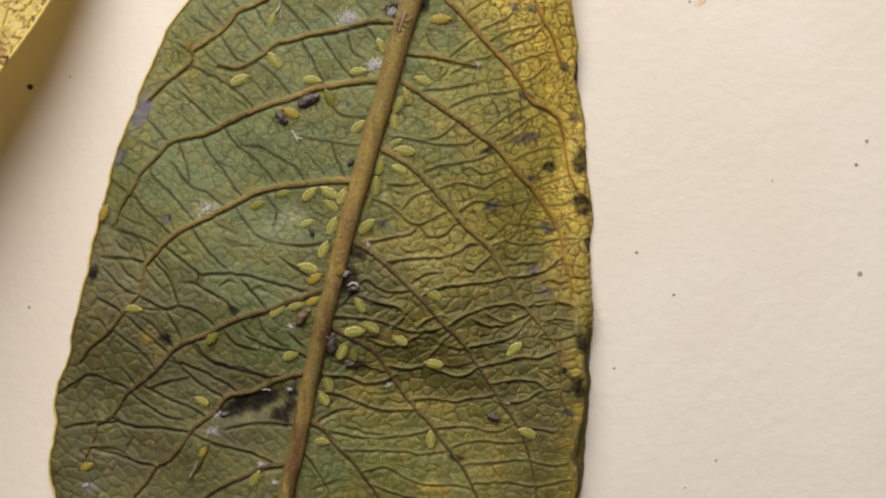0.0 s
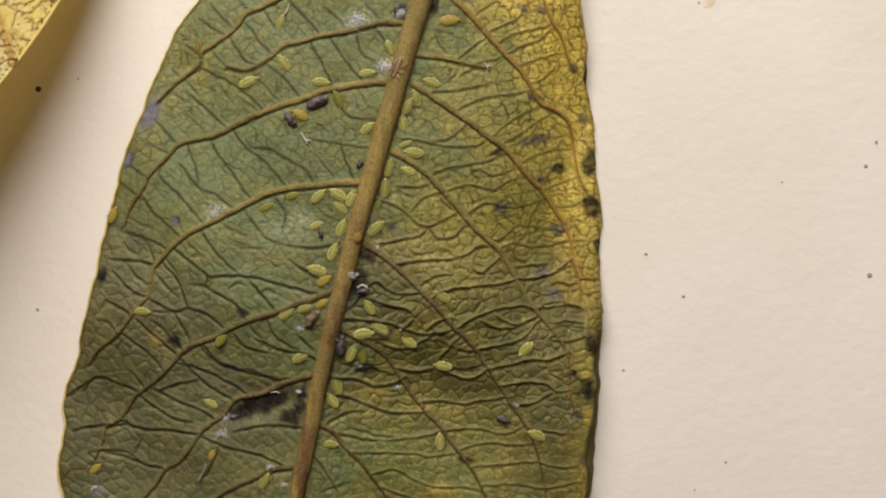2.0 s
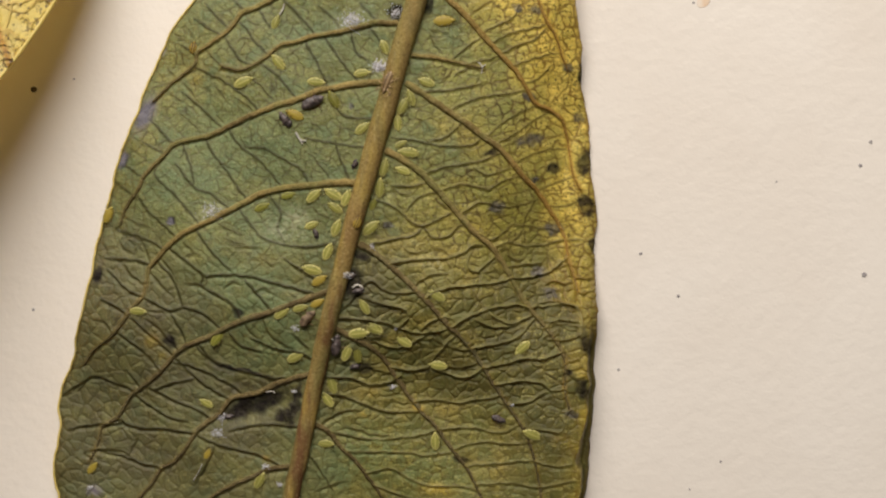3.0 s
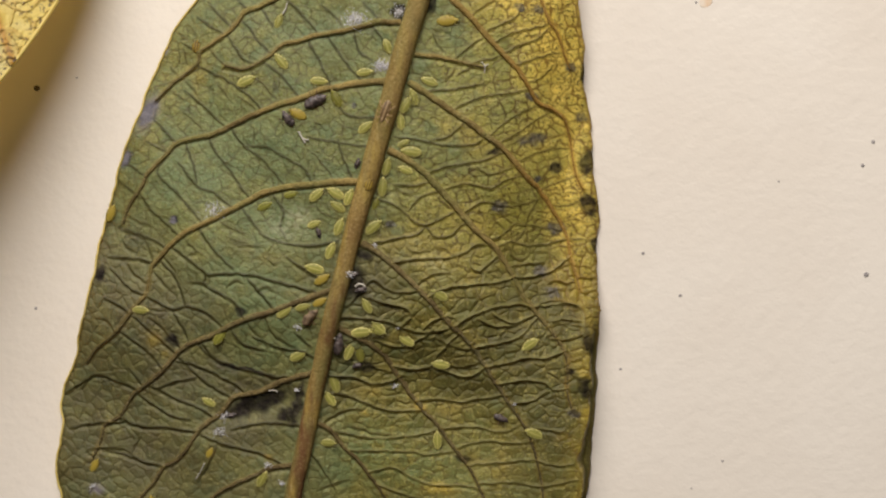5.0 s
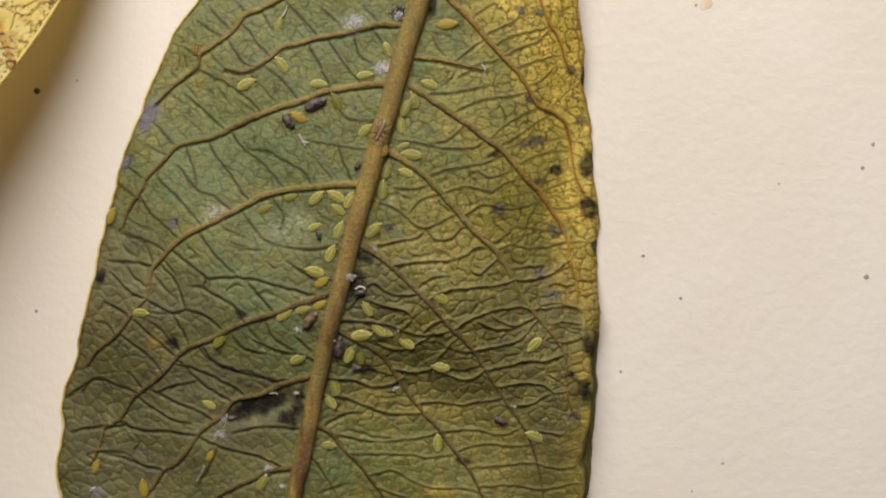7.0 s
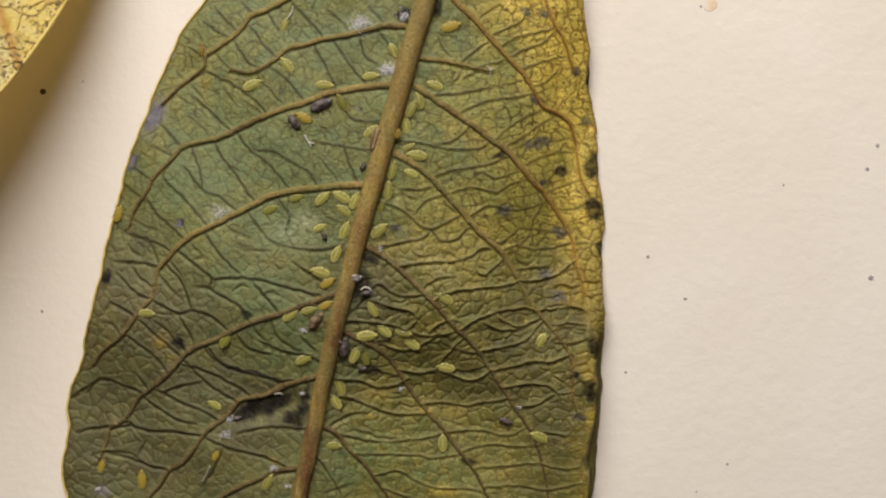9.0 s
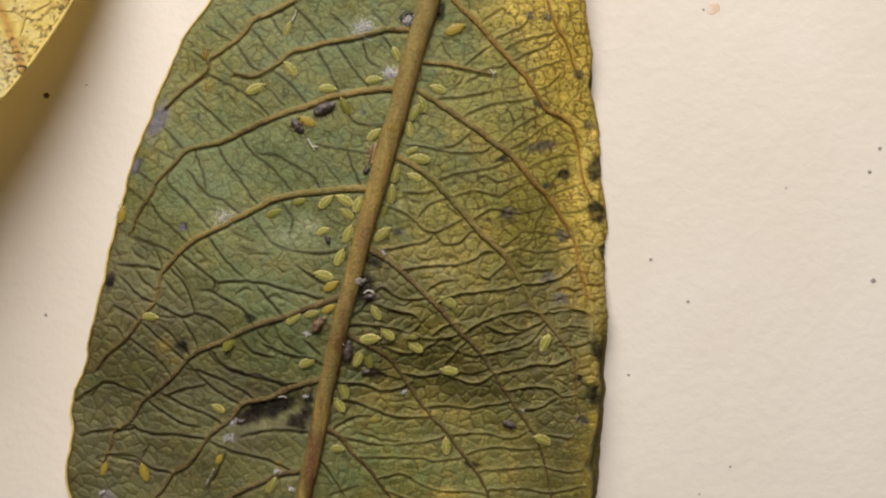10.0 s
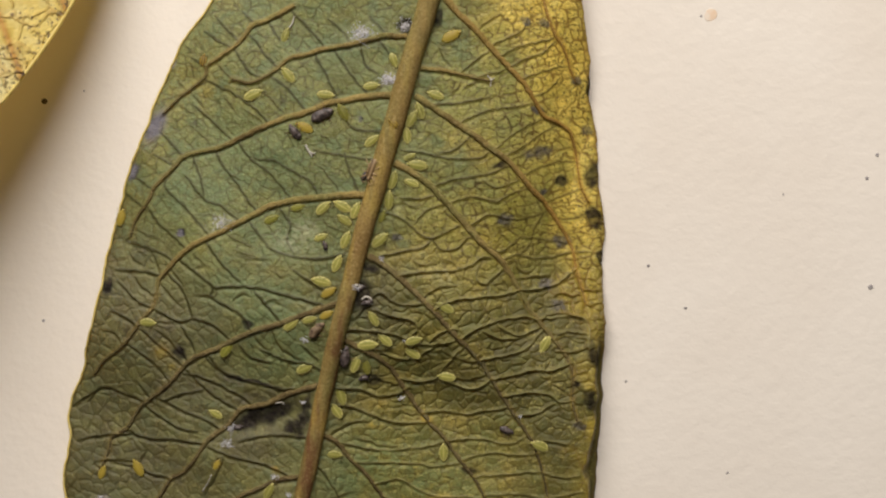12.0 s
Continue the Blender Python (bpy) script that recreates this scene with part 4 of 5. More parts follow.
def mesh_net(x, y, size, seed):
    """Distance to the walls of irregular cells on the plan, and a tone for each cell."""
    rng = np.random.default_rng(seed)
    jitter = rng.uniform(0.08, 0.92, (128, 128, 2))
    tones = rng.uniform(0, 1, (128, 128))
    i, j = np.floor(x / size).astype(int), np.floor(y / size).astype(int)
    near, second = np.full(x.shape, 9.0), np.full(x.shape, 9.0)
    tone = np.zeros(x.shape)
    for di in (-1, 0, 1):
        for dj in (-1, 0, 1):
            p = jitter[(i + di) % 128, (j + dj) % 128]
            d = np.hypot((i + di + p[..., 0]) * size - x, (j + dj + p[..., 1]) * size - y)
            second = np.minimum(second, np.maximum(near, d))
            tone = np.where(d < near, tones[(i + di) % 128, (j + dj) % 128], tone)
            near = np.minimum(near, d)
    return second - near, tone


def distance_to(x, y, lines, reach, ends=0.0):
    """Distance from every plan point to the nearest of some lines, up to reach. ends: how much it grows where a line runs out."""
    best = np.full(x.shape, reach, float)
    for line in lines:
        lo, hi = line.min(0) - reach, line.max(0) + reach
        pick = np.nonzero((x > lo[0]) & (x < hi[0]) & (y > lo[1]) & (y < hi[1]))
        if not len(pick[0]):
            continue
        px, py, d = x[pick], y[pick], best[pick]
        run = np.concatenate([[0], np.cumsum(np.hypot(*np.diff(line, axis=0).T))])
        more = ends * np.clip(1 - np.minimum(run, run[-1] - run) / 0.7, 0, 1)
        for a, b, m, k in zip(line, line[1:], more, more[1:]):
            w = b - a
            t = np.clip(((px - a[0]) * w[0] + (py - a[1]) * w[1]) / (w @ w + 1e-9), 0, 1)
            d = np.minimum(d, np.hypot(px - a[0] - t * w[0], py - a[1] - t * w[1]) + m + (k - m) * t)
        best[pick] = d
    return best


side_lines = [curve_through(points, 6) for _, points in SIDE_VEINS]
stem = np.array([(midrib_x(y), y) for y in np.arange(22.0, -24.0, -0.3)])
trunk_points = np.vstack(side_lines + [stem])


def joined(points):
    """A vein led on to the side vein that it nearly meets."""
    points = [np.array(p, float) for p in points]
    for end in (0, -1):
        gap = trunk_points - points[end]
        far = np.hypot(gap[:, 0], gap[:, 1])
        k = int(far.argmin())
        if 0.12 < far[k] < 0.85:
            points.insert(0 if end == 0 else len(points), trunk_points[k])
    return curve_through(points, 5)


cross_lines = [joined(points) for points in CROSS]
fine_lines = [joined(points) for points in FINE]
furrow_lines = [line - (0, 0.20) for line in cross_lines + fine_lines]
flank_lines = [line - (0, 0.27) for line in side_lines]


def quilt(x, y):
    """How strongly the blade is puckered: little on the green half, much lower down and on the yellowing half."""
    v = x - midrib_x(y)
    return np.clip(0.42 + (0.17 + 0.30 * step(9, 0, y)) * step(-1, 4, v) + 0.50 * step(3, -8, y) - 0.12 * step(9, 14, v) - 0.32 * step(-7, -15, y), 0, 1.25)


def relief(x, y):
    """Fine height over the arched blade, with the distances that shape it."""
    v = x - midrib_x(y)
    bent_x, bent_y = x + 0.05 * wobble(x, y, 0.45, 19) + 0.03 * wobble(x, y, 0.2, 23), y + 0.05 * wobble(x, y, 0.45, 20) + 0.03 * wobble(x, y, 0.2, 24)
    ds, dc, df = distance_to(x, y, side_lines, 2.0), distance_to(bent_x, bent_y, cross_lines, 1.0, 0.03), distance_to(bent_x, bent_y, fine_lines, 1.0, 0.04)
    # small fields lie along the ladder veins: falling away from the midrib on one half, rising on the other
    lean = np.where(v < 0, radians(-42), radians(10))
    along, across_ = x * np.cos(lean) + y * np.sin(lean), y * np.cos(lean) - x * np.sin(lean)
    along, across_ = along + 0.16 * wobble(x, y, 0.6, 5), across_ + 0.16 * wobble(x, y, 0.6, 6)
    big, tone = mesh_net(along, across_ * 1.25, 0.92, 12)
    net, grain = mesh_net(along + 0.05 * wobble(x, y, 0.25, 15), across_, 0.42, 11)
    clear = np.clip(np.minimum(dc, df) / 0.25, 0, 1)
    right, low = step(-1, 2, v), step(3, -4, y)
    cobbled = 0.25 * low + 0.60 * low * step(-15, -9, y) * right + 0.15 * low * step(-8, -14, v)
    vein = np.exp(-(dc / (0.108 - 0.026 * right - 0.014 * low * right + 0.02 * wobble(x, y, 0.6, 13))) ** 2)
    thin = np.exp(-(df / 0.080) ** 2)
    large = np.exp(-(big / (0.105 + 0.02 * right * step(-6, 0, y))) ** 2) * clear * (0.80 + 0.30 * wobble(x, y, 0.9, 16))
    below, _ = mesh_net(along + 0.14 * np.sin(lean), (across_ + 0.14 * np.cos(lean)) * 1.25, 0.92, 12)
    tiny = np.exp(-(net / 0.085) ** 2) * (0.75 + 0.4 * wobble(x, y, 0.7, 17))
    small = np.maximum(np.maximum(thin, (0.92 + 0.35 * step(5, 9, v) - 0.3 * low) * large), (0.42 - 0.12 * low) * tiny)
    q = quilt(x, y)
    flat_edge = 1 - 0.75 * step(8, 13, v) * step(-2, 4, y)
    crest = np.exp(-dc / 0.10) * (0.85 + 0.3 * wobble(x, y, 0.5, 14)) + 0.4 * np.exp(-df / 0.10)
    puff = 1 - np.exp(-(np.minimum(np.minimum(ds, dc), np.minimum(df, big)) / 0.20) ** 2)
    h = 0.07 * np.exp(-(ds / 0.24) ** 2) + (0.05 + 0.05 * right + (0.14 * right * step(-15, -8, y) + 0.02 + 0.07 * (1 - right)) * low) * crest * flat_edge
    furrow = np.exp(-(distance_to(bent_x, bent_y, furrow_lines, 0.5, 0.10) / 0.12) ** 2) * (0.75 + 0.5 * wobble(x, y, 0.7, 18))
    h = h - (0.02 + 0.03 * right + 0.16 * cobbled + 0.07 * low * (1 - right)) * furrow * flat_edge
    h = h - 0.10 * np.exp(-(distance_to(x, y, flank_lines, 0.5) / 0.14) ** 2)
    h = h + cobbled * (0.09 * large - 0.13 * np.exp(-(below / 0.13) ** 2) * clear)
    h = h + (0.02 + 0.035 * cobbled) * puff + 0.006 * (1 - tiny)
    h = h + 0.05 * wobble(x, y, 1.3, 3) + q * (0.022 * wobble(x + 0.4 * y, y - 0.4 * x, 0.55, 7) + 0.010 * wobble(x - 0.6 * y, y + 0.6 * x, 0.24, 4))
    return h, ds, vein, small, 0.65 * tone + 0.35 * grain


def lay_blade():
    """The blade: a fine grid between the two margins, arched, ribbed by the veins."""
    fine = 0.072
    left, right = np.array([TIP] + LEFT), np.array([TIP] + RIGHT)
    ys = np.concatenate([np.linspace(TIP[1], 19.0, 70, endpoint=False), np.arange(19.0, -19.6, -fine), np.linspace(-19.6, left[-1, 1], 60)])
    wave = 0.10 * wobble(ys * 0 + 3, ys, 0.9, 21) + 0.05 * wobble(ys * 0 + 3, ys, 0.35, 22)
    xl = np.interp(-ys, -curve_through(left, 12)[:, 1], curve_through(left, 12)[:, 0]) + wave - 0.13
    xr = np.interp(-ys, -curve_through(right, 12)[:, 1], curve_through(right, 12)[:, 0]) + wave[::-1]
    cols = 540
    u = np.linspace(0, 1, cols)
    x = xl[:, None] + (xr - xl)[:, None] * u
    y = np.repeat(ys[:, None], cols, 1)
    h, ds, vein, small, tone = relief(x, y)
    z = blade_z(x, y) + h
    rim = np.minimum(x - xl[:, None], xr[:, None] - x)
    z = z - 0.10 * np.exp(-(rim / 0.3) ** 2)
    # the yellowed margin rolls down to the paper lower on the leaf, imitating a shaded band
    fold = 0.75 + 0.55 * np.exp(-((y + 14.9) / 1.2) ** 2) + 0.10 * wobble(x, y, 0.9, 54)
    roll = step(fold, 0.35 * fold, xr[:, None] - x) * step(-4, -8, y)
    z = z - roll * np.maximum(z - 0.35, 0)
    n_rows = len(ys)
    i, j = np.meshgrid(np.arange(n_rows - 1), np.arange(cols - 1), indexing="ij")
    a = (i * cols + j).ravel()
    faces = np.stack([a, a + cols, a + cols + 1, a + 1], 1)
    mesh = mesh_of("blade", np.stack([x, y, z], -1).reshape(-1, 3), faces.tolist(), BLADE)
    turn = np.array(TURNING)
    start = np.interp(-y, -turn[:, 1], turn[:, 0]) + 1.5 * wobble(x, y, 2.0, 31) + 0.8 * wobble(x, y, 0.7, 32)
    ragged_x, ragged_y = x + 0.16 * wobble(x, y, 0.35, 41), y + 0.16 * wobble(x, y, 0.35, 42)
    fields = {
        "vein": vein,
        "net": small,
        "tone": tone,
        "rim": np.exp(-(rim / 0.20) ** 2) * (0.75 + 0.25 * wobble(x, y, 0.8, 53)),
        "bloom": 0.92 * blotches(x, y, BLOOM) * (0.75 + 0.25 * wobble(x, y, 0.8, 46)),
        # painted sheen of the mould patches
        "mould": 0.95 * blotches(ragged_x, ragged_y, MOULD_SHEEN, 1.5),
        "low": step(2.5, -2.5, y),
        "low_right": step(2.6, -3.6, y) * step(1.0, 6.0, x - midrib_x(y)),
        "side": np.exp(-(ds / 0.19) ** 2),
        # less yellow on the roll, so that it reads as shaded
        "yellow": (1 - 0.75 * roll) * np.maximum(np.clip(step(-4.2 + 2.9 * step(6, -2, y), 3.4 - 2.6 * step(6, -2, y), x - start) * (0.86 + 0.24 * wobble(x, y, 0.9, 33) + 0.25 * np.exp(-ds / 0.5)), 0, 1) * (1 - 0.30 * step(8, -3, y)), 0.8 * blotches(ragged_x, ragged_y, ORANGE)),
        "warm": (1 - 0.45 * step(2, -12, y)) * step(0.5, 9.5, x - midrib_x(y) + 2.2 * wobble(x, y, 2.4, 52) + 1.6 * np.exp(-ds / 0.7)) * (0.78 + 0.22 * wobble(x, y, 2.2, 51)),
        "black_mark": np.clip(1.9 * blotches(ragged_x, ragged_y, BLACK_MARKS, 1.5), 0, 1) * (0.86 + 0.14 * wobble(x, y, 0.3, 49)),
        "soot": np.clip(1.8 * blotches(ragged_x, ragged_y, SOOT, 1.6), 0, 1) * (0.80 + 0.20 * wobble(x, y, 0.3, 43)),
        "pale": 0.5 * blotches(ragged_x, ragged_y, PALE) * step(-0.6, 0.6, wobble(x, y, 0.22, 44)),
        # dulled fields and the rolled margin, both with shade put into the colour
        "dull": 0.40 * roll + blotches(ragged_x, ragged_y, DULL_SHADE) * (0.78 + 0.26 * wobble(x, y, 0.6, 47) + 0.14 * wobble(x, y, 0.25, 48)),
        "tan": 0.8 * blotches(ragged_x, ragged_y, TAN) * (0.7 + 0.3 * wobble(x, y, 0.8, 45)),
    }
    for name, values in fields.items():
        layer = mesh.attributes.new(name, "FLOAT", "POINT")
        layer.data.foreach_set("value", np.clip(values, 0, 1).astype(np.float32).ravel())
    edges = [np.stack([e, ys, blade_z(e, ys) - 0.05], 1) for e in (xl, xr)]
    return mesh, edges


leaf = tagged(new("leaf"), "green leaf yellowing along one margin, underside up, veined", "leaf")
blade_mesh, margins = lay_blade()
blade = part("blade", blade_mesh, leaf, "green blade with yellow margin, dark mould spots and painted shade")
thick = blade.modifiers.new("thickness", "SOLIDIFY")
thick.thickness, thick.offset = 0.22 * MM, -1
# added tube imitating the yellow glow of a colour fringe on this edge
edge = margins[0]
keep = edge[(edge[:, 1] < 24) & (edge[:, 1] > -30)][::3]
part("margin", mesh_of("margin", *tube(keep, np.full(len(keep), 0.085), 6), MARGIN), leaf, "thin yellow tube for the colour fringe along the leaf margin")

MID_R = 0.68


def surface(x, y):
    """Height of the leaf's upper face, midrib included."""
    x, y = np.atleast_1d(np.asarray(x, float)), np.atleast_1d(np.asarray(y, float))
    h = relief(x, y)[0]
    d = np.abs(x - midrib_x(y))
    rib = np.where(d < MID_R, 0.15 + 0.85 * np.sqrt(np.maximum(MID_R ** 2 - d ** 2, 0)), 0)
    return blade_z(x, y) + np.maximum(h, rib)


rib_y = np.arange(TIP[1], -36, -0.35)
rib_x = midrib_x(rib_y) + 0.05 * wobble(rib_y, rib_y * 0, 1.7, 61)
rib_r = np.interp(rib_y, [-36, -18, -7, 0, 6, 18, TIP[1]], [0.85, 0.61, 0.61, 0.64, 0.73, 0.75, 0.15]) * (1 + 0.02 * wobble(rib_y, rib_y * 0, 0.8, 62))
part("midrib", mesh_of("midrib", *tube(np.stack([rib_x, rib_y, blade_z(rib_x, rib_y) + 0.15], 1), rib_r, 16, 0.85), MIDRIB), leaf, "thick tan brown midrib")
stalk_y = np.linspace(-36, -52, 24)
stalk_x = midrib_x(-36.0) + (stalk_y + 36) * 0.25
part("stalk", mesh_of("stalk", *tube(np.stack([stalk_x, stalk_y, np.linspace(float(blade_z(stalk_x[0], -36.0)), 1.2, 24)], 1), np.full(24, 0.95), 12), MIDRIB), leaf, "brown leaf stalk")
for k, (radius, points) in enumerate(SIDE_VEINS):
    line = curve_through(points, 9)
    line = line + 0.045 * np.stack([wobble(line[:, 0], line[:, 1], 0.5, 170 + k), wobble(line[:, 0], line[:, 1], 0.5, 270 + k)], 1)
    bow = 1 + 0.14 * wobble(line[:, 0], line[:, 1], 0.45, 70 + k)
    radii = (0.50 if line[0, 1] > 1 else 0.45) * radius * np.linspace(1.18, 0.45, len(line)) * bow
    rise = np.convolve(np.pad(relief(line[:, 0], line[:, 1])[0], 4, mode="edge"), np.full(9, 1 / 9), "valid")
    height = blade_z(line[:, 0], line[:, 1]) + rise - 0.28 * radii
    tube_mesh = mesh_of("side_vein", *tube(np.column_stack([line, height]), radii, 8, 0.62), VEIN if line[0, 1] > 1 else BROWN_VEIN)
    gold = step(-3.5, 0.5, line[:, 0] - np.interp(-line[:, 1], [-p[1] for p in TURNING], [p[0] for p in TURNING])) * step(-5, 0, line[:, 1])
    for name, values in (("tip", step(0.45 if line[0, 1] > 1 else 0.25, 1.05, np.linspace(0, 1, len(line))) * (1 - gold)), ("gold", gold)):
        tube_mesh.attributes.new(name, "FLOAT", "POINT").data.foreach_set("value", np.repeat(values, 8).astype(np.float32))
    part("side_vein", tube_mesh, leaf, "" if line[0, 1] > 1 else "dark brown side vein")

# ---- a second, yellow leaf lying higher, of which a corner shows ----


def lay_old_leaf():
    """A plain oval leaf around its own midrib, long axis x."""
    rows, cols = 220, 120
    s = np.linspace(-1, 1, rows)
    half = 15.0 * (1 - np.abs(s) ** 2.4) ** 0.75 + 0.02
    half = half * (1 + 0.012 * wobble(s * 30, s * 0, 1.0, 81))
    x, y = np.repeat((s * 34)[:, None], cols, 1), half[:, None] * np.linspace(-1, 1, cols)
    sides = []
    for k in range(-6, 7):
        for way in (-1, 1):
            t = np.linspace(0, 1, 8)
            sides.append(np.stack([k * 5.0 + 5.5 * t + 2.0 * t * t, way * 15.0 * t], 1))
    ds = distance_to(x, y, sides, 1.5)
    net, _ = mesh_net(x + 0.2 * wobble(x, y, 0.8, 82), y, 1.0, 83)
    z = 0.35 * np.exp(-(ds / 0.3) ** 2) + 0.06 * np.exp(-(net / 0.09) ** 2) - 0.003 * y * y + 0.25 * wobble(x, y, 4.0, 84)
    i, j = np.meshgrid(np.arange(rows - 1), np.arange(cols - 1), indexing="ij")
    a = (i * cols + j).ravel()
    mesh = mesh_of("old_blade", np.stack([x, y, z], -1).reshape(-1, 3), np.stack([a, a + cols, a + cols + 1, a + 1], 1).tolist(), OLD_LEAF)
    for name, values in (("vein", np.exp(-(ds / 0.22) ** 2)), ("rim", np.exp(-((half[:, None] - np.abs(y)) / 0.8) ** 2))):
        mesh.attributes.new(name, "FLOAT", "POINT").data.foreach_set("value", values.astype(np.float32).ravel())
    return mesh


old_leaf = tagged(new("leaf"), "dry yellow leaf with brown veins and dark specks", "leaf")
part("blade", lay_old_leaf(), old_leaf, "yellow speckled blade")
around = np.concatenate([np.linspace(-1, 1, 120), np.linspace(1, -1, 120)[1:]])
way = np.concatenate([np.ones(120), -np.ones(119)])
wide = way * (15.0 * (1 - np.abs(around) ** 2.4) ** 0.75 + 0.02)
part("margin", mesh_of("margin", *tube(np.stack([around * 34, wide, -0.003 * wide ** 2], 1), np.full(len(wide), 0.13), 6), MARGIN), old_leaf, "golden leaf margin")
rib = np.linspace(-34, 46, 60)
part("midrib", mesh_of("midrib", *tube(np.stack([rib, 0 * rib, 0.2 + 0 * rib], 1), np.linspace(0.4, 0.9, 60), 12), VEIN), old_leaf, "brown midrib")
old_leaf.matrix_world = pose(-0.0455, 0.0158, 0.0093, 0, -16, -128.0)

# ---- aphids ----


def egg(length, width, height, rings=12, sides=12, blunt=0.62, ridge=0.0):
    """A flat-bellied oval body along x, head end at +x."""
    s = np.linspace(-1, 1, rings + 2)[1:-1]
    shape = np.maximum(1 - np.abs(s) ** 2.0, 0.0) ** blunt * (1 - 0.12 * s)
    a = np.arange(sides) * 2 * np.pi / sides
    y = width / 2 * shape[:, None] * np.cos(a)
    z = np.sin(a) * shape[:, None] * height / 2
    z = np.where(z < 0, z * 0.5, z * (1 + ridge * np.cos(s * 19)[:, None])) + height * 0.27
    points = np.stack([np.repeat((s * length / 2)[:, None], sides, 1), y, z], -1).reshape(-1, 3)
    points = np.vstack([points, [(-length / 2, 0, height * 0.2), (length / 2, 0, height * 0.22)]])
    n = len(s) * sides
    faces = [(i * sides + j, (i + 1) * sides + j, (i + 1) * sides + (j + 1) % sides, i * sides + (j + 1) % sides) for i in range(len(s) - 1) for j in range(sides)]
    faces += [(n, j, (j + 1) % sides) for j in range(sides)] + [(n + 1, n - sides + (j + 1) % sides, n - sides + j) for j in range(sides)]
    return points, faces


def make_aphid(skin, label, slim=1.0, limb=None, limbs=True, thick=1.0):
    """A resting aphid one and a half millimetres long: body, head, eyes, feelers, legs, honey tubes."""
    aphid = tagged(new("aphid"), label, "aphid", "aphids on the leaf")
    limb = limb or LIMB
    part("body", mesh_of("body", *egg(1.42, 0.70 * slim, 0.20, 14, 12, 0.74, 0.006), SKIN[skin]), aphid)
    head_points, head_faces = egg(0.36, 0.27 * slim, 0.17, 6, 10, 0.6)
    head = part("head", mesh_of("head", head_points + (0.54, 0, 0.02), head_faces, SKIN[skin]), aphid)
    for way in (-1, 1):
        eye_points, eye_faces = egg(0.07, 0.07, 0.08, 4, 6)
        part("eye", mesh_of("eye", eye_points + (0.60, way * 0.105 * slim, 0.09), eye_faces, EYE), head)
        feeler = curve_through([(0.74, way * 0.07, 0.14), (0.86, way * 0.22, 0.18), (0.62, way * 0.36, 0.14), (0.30, way * 0.42, 0.10)], 4)
        part("feeler", mesh_of("feeler", *tube(feeler, np.linspace(0.015, 0.007, len(feeler)), 5), limb), aphid)
        honey = curve_through([(-0.48, way * 0.14, 0.20), (-0.58, way * 0.19, 0.25)], 3)
        part("honey_tube", mesh_of("honey_tube", *tube(honey, np.full(len(honey), 0.022), 5), limb), aphid)
        if limbs:
            for root, knee, foot in ((0.40, 0.55, 0.72), (0.18, 0.20, 0.10), (-0.05, -0.25, -0.50)):
                leg = curve_through([(root, way * 0.18 * slim, 0.10), (knee, way * 0.36, 0.20), (foot, way * 0.50, 0.0)], 4)
                part("leg", mesh_of("leg", *tube(leg, thick * np.linspace(0.017, 0.009, len(leg)), 5), limb), aphid)
    return aphid


KINDS = {
    "pale": make_aphid("pale", "pale yellow-green aphid on the leaf underside"),
    "yellow": make_aphid("yellow", "bright yellow aphid beside a leaf vein"),
    "olive": make_aphid("olive", "dull olive-brown aphid pressed against a vein"),
    "striped": make_aphid("striped", "orange aphid with two dark back stripes", 1.25, DARK_LIMB),
    "brown": make_aphid("brown", "pinkish brown shrivelled winged aphid", 0.8, TAN_LIMB, True, 2.0),
}
unused = dict(KINDS)


def aphid(kind, x, y, angle, length=1.42, tilt=0.0):
    """Lays an aphid of a kind on the leaf, its head towards angle (degrees on the plan)."""
    z = float(np.max(surface([x, x + 0.15, x - 0.15], [y, y + 0.15, y - 0.15]))) - 0.04
    size = length / 1.42
    m = pose(x * MM, y * MM, z * MM, tilt, 0, angle) @ Matrix.Diagonal((size, size, size, 1))
    if kind in unused:
        ob = unused.pop(kind)
        ob.matrix_basis = m
        return ob
    scale_less = KINDS[kind].scale.copy()
    KINDS[kind].scale = (1, 1, 1)
    ob = copy_thing(KINDS[kind], m)
    KINDS[kind].scale = scale_less
    return ob


# along the midrib, towards the green half
aphid("pale", -4.27, 14.23, -70, 1.2)
aphid("pale", -5.82, 8.49, 40, 1.35)
aphid("pale", -5.86, 12.40, 8, 1.25)
aphid("pale", -7.89, 3.83, 150, 1.5)
aphid("pale", -9.25, 3.71, 42, 1.4)
aphid("pale", -6.94, 3.55, 66, 1.4)
aphid("pale", -7.73, 2.87, 145, 1.3)
aphid("olive", -11.07, 3.75, 15, 1.1)
aphid("olive", -12.97, 2.92, 25, 1.2)
aphid("pale", -9.41, 1.64, 22, 1.1)
aphid("pale", -7.65, 1.44, 68, 1.4)
aphid("pale", -8.25, -0.24, 66, 1.4)
aphid("pale", -9.37, -1.52, 165, 1.55)
aphid("yellow", -8.85, -2.27, 32, 1.3)
aphid("yellow", -9.01, -3.87, 28, 1.15)
aphid("pale", -10.21, -4.23, 15, 1.2)
aphid("pale", -11.53, -4.59, 35, 1.35)
aphid("pale", -10.61, -7.76, 25, 1.4)
# along the midrib, towards the yellowed half
aphid("pale", -1.28, 11.76, 160, 1.35)
aphid("pale", -2.39, 10.64, 110, 1.35)
aphid("pale", -2.95, 10.08, 60, 1.5)
aphid("pale", -3.31, 8.89, 95, 1.3)
aphid("pale", -3.11, 7.37, 30, 1.0)
aphid("pale", -2.55, 6.78, 172, 1.6)
aphid("pale", -4.30, 5.70, 75, 1.45)
